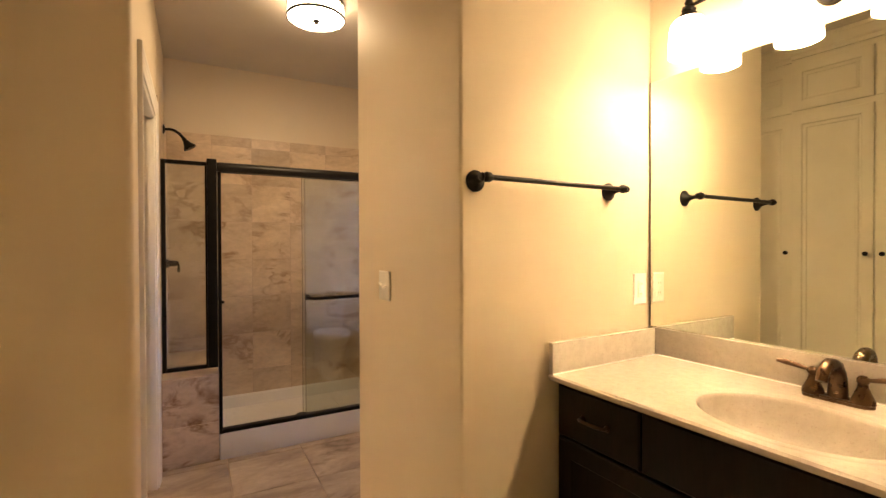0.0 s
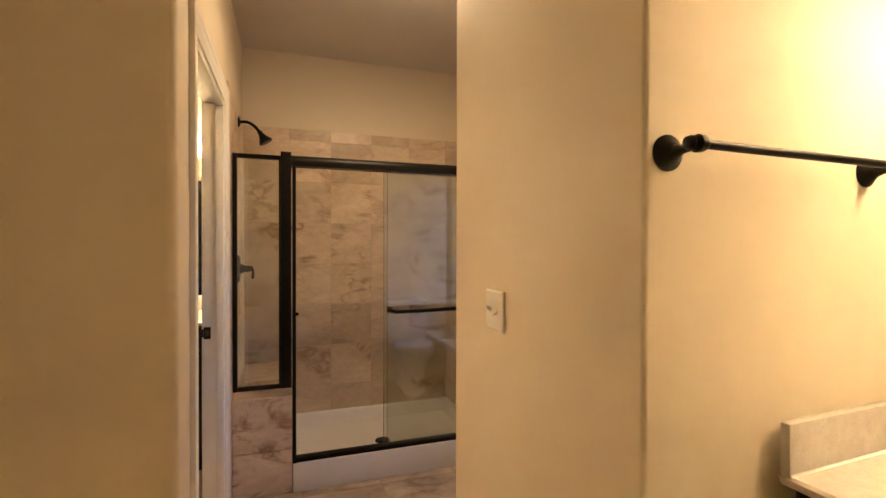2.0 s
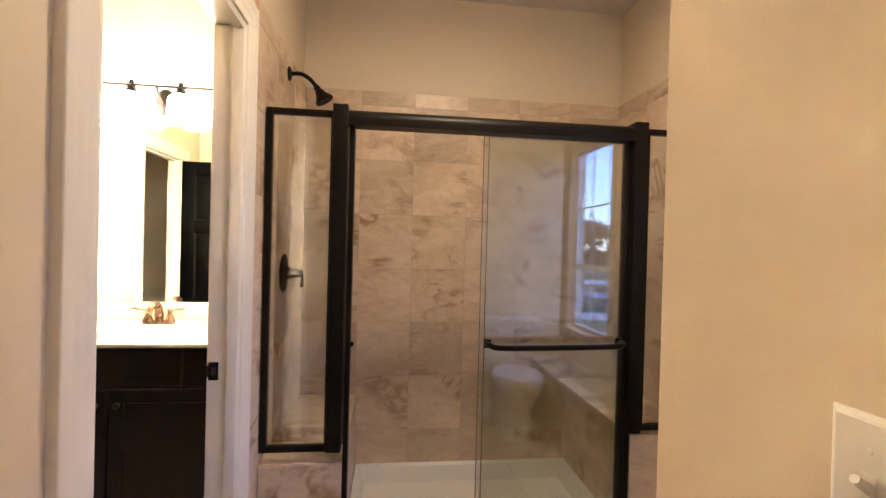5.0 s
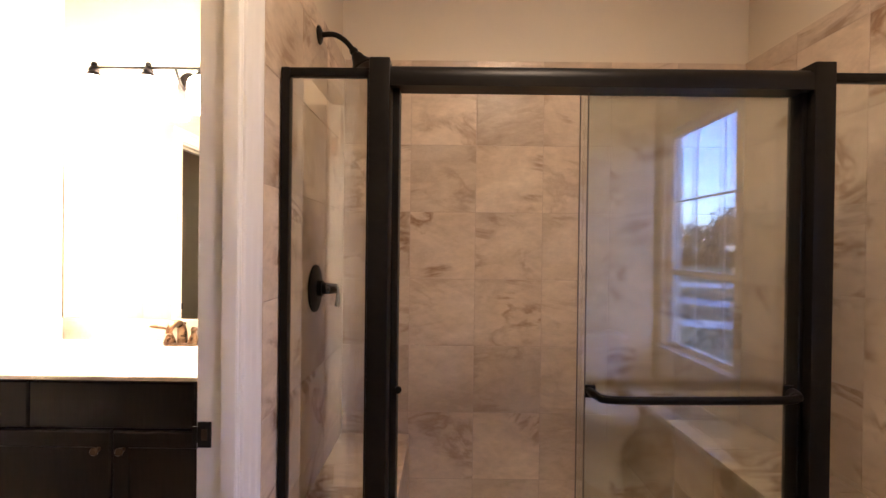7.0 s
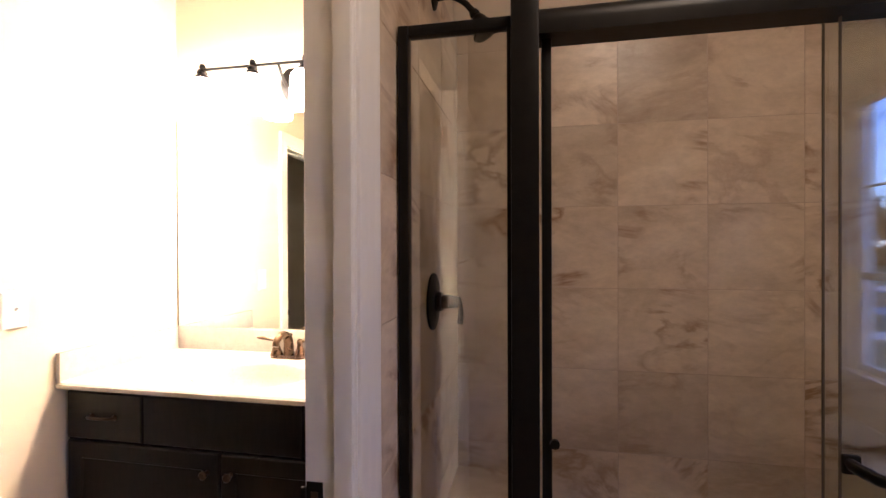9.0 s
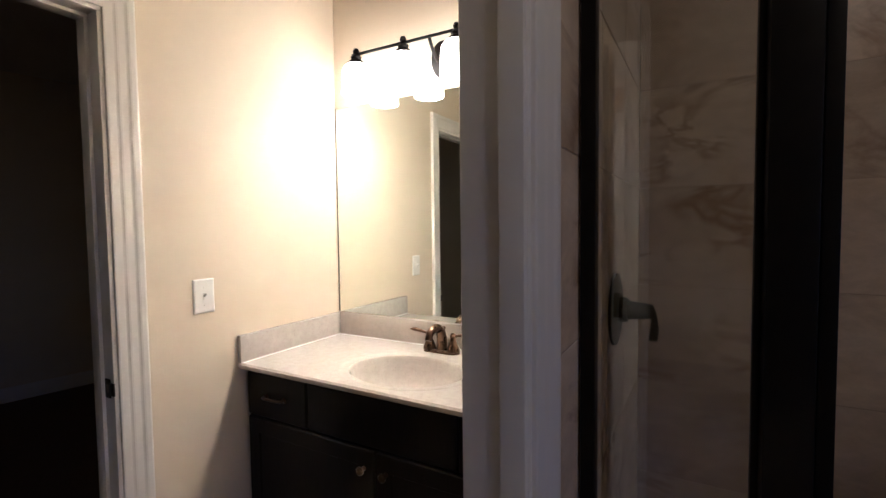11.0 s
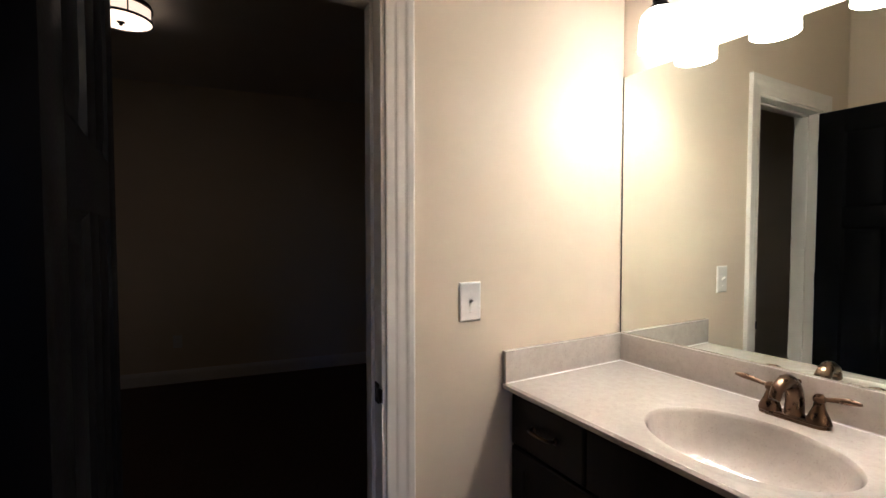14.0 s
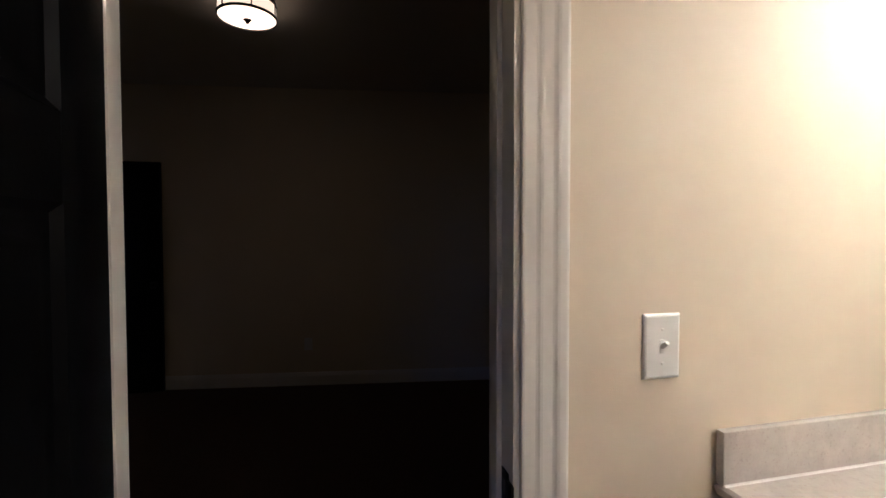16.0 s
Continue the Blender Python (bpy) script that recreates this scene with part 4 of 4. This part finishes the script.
# ---------------------------------------------------------------- toilet
TX, TY = 1.290, YT + 0.130
tl = thing("toilet", (TX, TY + 0.3, 0), "white porcelain toilet with its lid closed", "toilet")
f = bmesh.new()
rows = []
for z, half, back, front in ((0.425, 0.190, 0.020, 0.175), (0.50, 0.203, 0.014, 0.188), (0.70, 0.216, 0.010, 0.198), (0.806, 0.221, 0.010, 0.202)):
    rows.append([f.verts.new((x, y, z)) for x, y in round_corner(TX + half - 0.03, TY + front - 0.03, 0.03, 0, 90, 4) + round_corner(TX - half + 0.03, TY + front - 0.03, 0.03, 90, 180, 4)
                 + [(TX - half, TY + back), (TX + half, TY + back)]])
for p, q in zip(rows, rows[1:]):
    for i in range(len(p)):
        f.faces.new((p[i], p[(i + 1) % len(p)], q[(i + 1) % len(p)], q[i]))
f.faces.new(rows[0])
f.faces.new(rows[-1])
part("tank", f, PORCELAIN, tl)
part("tank_lid", box(TX - 0.234, TX + 0.234, TY + 0.002, TY + 0.216, 0.807, 0.848, 0.012, None, 3), PORCELAIN, tl)
bowl = lathe(((0.0, 0.0), (0.60, 0.0), (0.58, 0.04), (0.50, 0.13), (0.54, 0.23), (0.76, 0.32), (0.96, 0.39), (1.0, 0.435), (0.9, 0.440), (0.0, 0.435)), 36, None, pose(TX + 0.010, TY + 0.43, 0), 0.185, 0.25)
part("bowl", bowl, PORCELAIN, tl)
part("pedestal", box(TX - 0.100, TX + 0.100, TY + 0.06, TY + 0.42, 0, 0.425, 0.03, None, 3), PORCELAIN, tl)
part("seat", lathe(((0.0, 0.0), (0.98, 0.0), (1.02, 0.008), (1.0, 0.018), (0.0, 0.020)), 36, None, pose(TX + 0.010, TY + 0.43, 0.439), 0.187, 0.240), PLASTIC, tl)
part("lid", lathe(((0.0, 0.0), (0.97, 0.0), (1.0, 0.006), (0.96, 0.016), (0.0, 0.024)), 36, None, pose(TX + 0.010, TY + 0.425, 0.460), 0.185, 0.237), PLASTIC, tl)
part("flush_lever", tube(((TX - 0.16, TY + 0.196, 0.75), (TX - 0.16, TY + 0.222, 0.75), (TX - 0.10, TY + 0.228, 0.745)), 0.006, 8), BRONZE, tl)

# ---------------------------------------------------------------- bathtub under the window
tubx0, tubx1, tuby0, tuby1, tubz = 1.520, XE - 0.004, YT + 0.135, YA - 0.004, 0.495
tub = thing("bathtub", ((tubx0 + tubx1) / 2, (tuby0 + tuby1) / 2, 0), "white acrylic bathtub in a tiled surround under the window", "bathtub")
part("apron", box(tubx0 + 0.010, tubx0 + 0.030, tuby0, 2.345, 0, tubz - 0.033, 0.002), TILE, tub, "beige tiled tub apron")
f = bmesh.new()
steps = ((0.0, tubz - 0.032), (0.0, tubz - 0.010), (0.008, tubz), (0.088, tubz), (0.092, tubz + 0.005), (0.100, tubz + 0.005), (0.106, tubz - 0.008), (0.112, tubz - 0.12), (0.125, tubz - 0.34), (0.13, tubz - 0.37))
rows = [[f.verts.new((a, b, z)) for a, b in ((tubx0 + i, tuby0 + i), (tubx1 - i * 0.3, tuby0 + i), (tubx1 - i * 0.3, tuby1 - i * 0.5), (tubx0 + i, tuby1 - i * 0.5))] for i, z in steps]
for p, q in zip(rows, rows[1:]):
    for i in range(4):
        f.faces.new((p[i], p[(i + 1) % 4], q[(i + 1) % 4], q[i]))
f.faces.new(rows[-1])
part("basin", f, PORCELAIN, tub, "glossy white tub basin")
part("deck_end", box(tubx0, 1.612, tuby1 + 0.001, 2.350, tubz - 0.032, tubz, 0.004), PORCELAIN, tub)
part("end_panel", box(tubx0 + 0.031, 1.612, 2.328, 2.345, 0, tubz - 0.033, 0.002), TILE, tub)

# ---------------------------------------------------------------- window
wd = thing("window_1", (XE + 0.05, (WY0 + WY1) / 2, WZ0), "white framed sash window with thin grilles", "window", "", "structure")
x0, x1 = XE + 0.050, XE + 0.095
bm = box(x0, x1, WY0, WY0 + 0.035, WZ0, WZ1, 0.003)
box(x0, x1, WY1 - 0.035, WY1, WZ0, WZ1, 0.003, bm)
box(x0, x1, WY0 + 0.035, WY1 - 0.035, WZ0, WZ0 + 0.035, 0.003, bm)
box(x0, x1, WY0 + 0.035, WY1 - 0.035, WZ1 - 0.035, WZ1, 0.003, bm)
part("window_frame", bm, TRIM, wd)
zm = 1.262
part("meeting_rail", box(x0 + 0.004, x1 - 0.006, WY0 + 0.035, WY1 - 0.035, zm - 0.020, zm + 0.020, 0.003), TRIM, wd)
for k in (1, 2):
    yy = WY0 + (WY1 - WY0) * k / 3
    part("grille", box(x0 + 0.018, x0 + 0.026, yy - 0.007, yy + 0.007, WZ0 + 0.035, WZ1 - 0.035, 0.001), TRIM, wd)
part("crossbar", box(x0 + 0.0175, x0 + 0.0262, WY0 + 0.035, WY1 - 0.035, 1.737, 1.751, 0.001), TRIM, wd)
for z0, z1 in ((WZ0 + 0.033, zm - 0.012), (zm + 0.012, WZ1 - 0.033)):
    g = part("pane", box(x0 + 0.027, x0 + 0.031, WY0 + 0.033, WY1 - 0.033, z0, z1), PANE, wd, "", False)
    g.visible_shadow = False
part("window_sill", box(XE - 0.025, XE + 0.049, WY0 - 0.03, WY1 + 0.03, WZ0 - 0.018, WZ0 + 0.002, 0.004), TRIM, wd)

# ---------------------------------------------------------------- outdoors
f = bmesh.new()
bmesh.ops.create_grid(f, x_segments=8, y_segments=8, size=900)
f.transform(Matrix.Translation((0, 0, -0.62)))
structure("ground", f, GRASS, "mown lawn outside reaching the horizon", False)
SIDING = grained("pale_siding", (0.17, 0.16, 0.15), (0.22, 0.21, 0.195), 2, 0.8)
TAN_SIDING = grained("tan_siding", (0.22, 0.19, 0.17), (0.28, 0.25, 0.22), 2, 0.8)
ROOFING = grained("brown_shingles", (0.06, 0.045, 0.036), (0.10, 0.075, 0.06), 3, 0.9)
CONCRETE = grained("pale_concrete", (0.40, 0.40, 0.40), (0.50, 0.50, 0.49), 1.5, 0.8, 0.2, 60)


def house(hx, hy, half_x, half_y, eave, ridge, siding, label):
    """A gabled house with its ridge along x."""
    h = thing("house", (hx, hy, -0.62), label, "house")
    part("wall", box(hx - half_x, hx + half_x, hy - half_y, hy + half_y, -0.62, eave + 0.1), siding, h, "", False)
    f = bmesh.new()
    for s in (-1, 1):
        a = [f.verts.new(p) for p in ((hx - half_x - 0.3, hy + s * (half_y + 0.4), eave), (hx + half_x + 0.3, hy + s * (half_y + 0.4), eave), (hx + half_x + 0.3, hy, ridge), (hx - half_x - 0.3, hy, ridge))]
        b = [f.verts.new(v.co + Vector((0, 0, 0.16))) for v in a]
        f.faces.new(a)
        f.faces.new(b)
        for i in range(4):
            f.faces.new((a[i], a[(i + 1) % 4], b[(i + 1) % 4], b[i]))
    part("roof", f, ROOFING, h, "brown shingled gable roof", False)
    f = bmesh.new()
    for x in (hx - half_x + 0.01, hx + half_x - 0.01):
        f.faces.new([f.verts.new(p) for p in ((x, hy - half_y, eave + 0.1), (x, hy + half_y, eave + 0.1), (x, hy, ridge - 0.05))])
    part("gable", f, siding, h, "", False)
    n = max(2, int(half_x / 1.3))
    for k in range(n):
        x = hx - half_x + 2 * half_x * (k + 0.5) / n
        part("window", box(x - 0.5, x + 0.5, hy + half_y, hy + half_y + 0.06, 0.35, 1.6), TRIM, h)


house(33.0, -36.0, 4.2, 2.6, 1.7, 3.4, SIDING, "pale neighbouring house with a brown gabled roof")
house(3.4, -16.5, 3.4, 4.2, 1.85, 5.3, TAN_SIDING, "tan neighbouring house close by with a brown gabled roof")


def paving(name, pts, width, label):
    """A flat concrete strip along a smooth line on the lawn."""
    line = arc([(x, y, 0) for x, y in pts], 8)
    f = bmesh.new()
    rows = []
    for i, p in enumerate(line):
        d = (line[min(i + 1, len(line) - 1)] - line[max(i - 1, 0)]).normalized()
        n = Vector((-d.y, d.x, 0)) * width / 2
        rows.append([f.verts.new((q.x, q.y, z)) for q, z in ((p - n, -0.70), (p - n, -0.60), (p + n, -0.60), (p + n, -0.70))])
    for a, b in zip(rows, rows[1:]):
        for k in range(4):
            f.faces.new((a[k], b[k], b[(k + 1) % 4], a[(k + 1) % 4]))
    f.faces.new(rows[0])
    f.faces.new(rows[-1])
    structure(name, f, CONCRETE, label, False)


paving("road", ((-30, -27), (8, -23.5), (20, -20.5), (60, -18)), 3.6, "pale concrete road past the lawn")
paving("pavement_drive", ((7.5, -22), (9.3, -15.6), (11.0, -12.2), (16, -9.5), (30, -7)), 2.0, "pale curved concrete drive")
paving("pavement_walk", ((2, -9.2), (6.8, -8.2), (9.0, -7.6), (14, -6.9)), 1.3, "pale concrete walk on the lawn")
rng = random.Random(4)
for k in range(26):
    tx, ty = 30 + 2.3 * (k - 13) + rng.uniform(-1.5, 1.5), -50 + 1.4 * (k - 13) + rng.uniform(-3, 3)
    h = rng.uniform(5.5, 7.5)
    tr = thing("tree", (tx, ty, -0.62), "distant bare-branched tree beyond the lawn", "tree", "trees beyond the lawn")
    limbs = tube(((tx, ty, -0.62), (tx + 0.1, ty, h * 0.3), (tx, ty + 0.1, h * 0.62)), [0.2, 0.15, 0.05], 8)
    tips = []
    for q in range(9):
        a, z = rng.uniform(0, 6.28), h * rng.uniform(0.25, 0.5)
        e = (tx + math.cos(a) * h * 0.28, ty + math.sin(a) * h * 0.28, z + h * rng.uniform(0.15, 0.35))
        limbs = tube(((tx, ty, z), e), [0.07, 0.02], 5, limbs)
        tips.append(e)
    part("trunk", limbs, BARK, tr)
    f = bmesh.new()
    for q in range(900):
        e = rng.choice(tips)
        c = Vector(e) + Vector((rng.gauss(0, 0.75), rng.gauss(0, 0.75), rng.gauss(0, 0.6)))
        d1 = Vector((rng.uniform(-1, 1), rng.uniform(-1, 1), rng.uniform(-1, 1))) * 0.26
        d2 = Vector((rng.uniform(-1, 1), rng.uniform(-1, 1), rng.uniform(-1, 1))) * 0.26
        f.faces.new([f.verts.new(p) for p in (c - d1, c + d2, c + d1)])
    part("crown", f, LEAF, tr, "", False)

f = bmesh.new()
for q in range(5200):
    a = rng.uniform(-76, -44)
    far = rng.uniform(58, 70)
    top = 1.6 + 1.2 * math.sin(a * 0.9) + 0.7 * math.sin(a * 2.3)
    c = Vector((2 + far * math.cos(radians(a)), 1 + far * math.sin(radians(a)), rng.uniform(-0.5, top + rng.random() ** 3 * 2.0)))
    d1 = Vector((rng.uniform(-1, 1), rng.uniform(-1, 1), rng.uniform(-1, 1))) * 0.45
    d2 = Vector((rng.uniform(-1, 1), rng.uniform(-1, 1), rng.uniform(-1, 1))) * 0.45
    f.faces.new([f.verts.new(p) for p in (c - d1, c + d2, c + d1)])
tagged(part("far_woods", f, LEAF, None, "", False), "low brown woods along the far side of the lawn", "woods", "", "stuff")


# ---------------------------------------------------------------- tiles
def slab(w, h, t=0.009, c=0.001):
    """One tile: w by h, its back at y = 0, its face at y = -t, with a small arris."""
    f = bmesh.new()
    rows = [[f.verts.new((sx * (w / 2 - i), -d, sz * (h / 2 - i))) for sx, sz in ((-1, -1), (1, -1), (1, 1), (-1, 1))] for i, d in ((0, 0.0), (0, t - c), (c, t))]
    for p, q in zip(rows, rows[1:]):
        for i in range(4):
            f.faces.new((p[i], p[(i + 1) % 4], q[(i + 1) % 4], q[i]))
    f.faces.new(rows[-1])
    bmesh.ops.recalc_face_normals(f, faces=f.faces[:])
    me = bpy.data.meshes.new("tile")
    f.to_mesh(me)
    f.free()
    return me


SLABS = {}


def tiles(parent, m, xs, zs, mat, gap=0.0024, skip=None):
    """Tiles between the joints xs and zs of a wall; m takes the wall's axes to the world."""
    for z0, z1 in zip(zs, zs[1:]):
        for x0, x1 in zip(xs, xs[1:]):
            if skip and skip((x0 + x1) / 2, (z0 + z1) / 2):
                continue
            key = (round(x1 - x0, 3), round(z1 - z0, 3), mat.name)
            if key not in SLABS:
                me = slab(x1 - x0 - gap, z1 - z0 - gap)
                me.materials.append(mat)
                SLABS[key] = me
            ob = new("tile", SLABS[key])
            ob.parent = parent
            ob.matrix_world = m @ pose((x0 + x1) / 2, 0, (z0 + z1) / 2)


ROWS = [0.0, 0.050, 0.355, 0.660, 0.965, 1.270, 1.575, 1.880, 2.185, 2.266]
tiles(back_set, pose(0, YB - 0.005, 0), [-0.150, 0.155, 0.453, 0.758, 1.063, 1.368, 1.673], ROWS, TILE)
tiles(west_set, pose(XW + 0.006, 0, 0, 0, 0, 90), [D1N + 0.094, 3.24, 3.545, YB - 0.015], ROWS, TILE)
tiles(east_set, pose(1.679, 0, 0, 0, 0, -90), [-YB + 0.015, -3.545, -3.24, -3.003], ROWS, TILE)
for bench, a, b, z in ((bench_l, XT, KX, 0.553), (bench_r, KX2, SX, 0.633)):
    tiles(bench, pose(0, FY + 0.011, 0), [a + 0.001, b], [0.0, z - 0.298, z], TILE)
    tiles(bench, pose(0, 0, z - 0.002, -90), [a + 0.001, b], [FY + 0.002, 3.24, 3.545, YB - 0.015], TILE)
tiles(bench_l, pose(KX - 0.011, 0, 0, 0, 0, 90), [FY + 0.1, 3.24, 3.545, YB - 0.015], [0.17, 0.36, 0.553], TILE)
tiles(bench_r, pose(KX2 + 0.049, 0, 0, 0, 0, -90), [-YB + 0.015, -3.545, -3.24, -FY - 0.1], [0.17, 0.36, 0.633], TILE)
floor = bpy.data.objects["floor_bath"]
fx = [-1.62 + 0.457 * i for i in range(9)]
fyy = [-1.60 + 0.457 * i for i in range(13)]
tiles(floor, pose(0, 0, -0.009, -90), fx, fyy, FLOORTILE, 0.004)
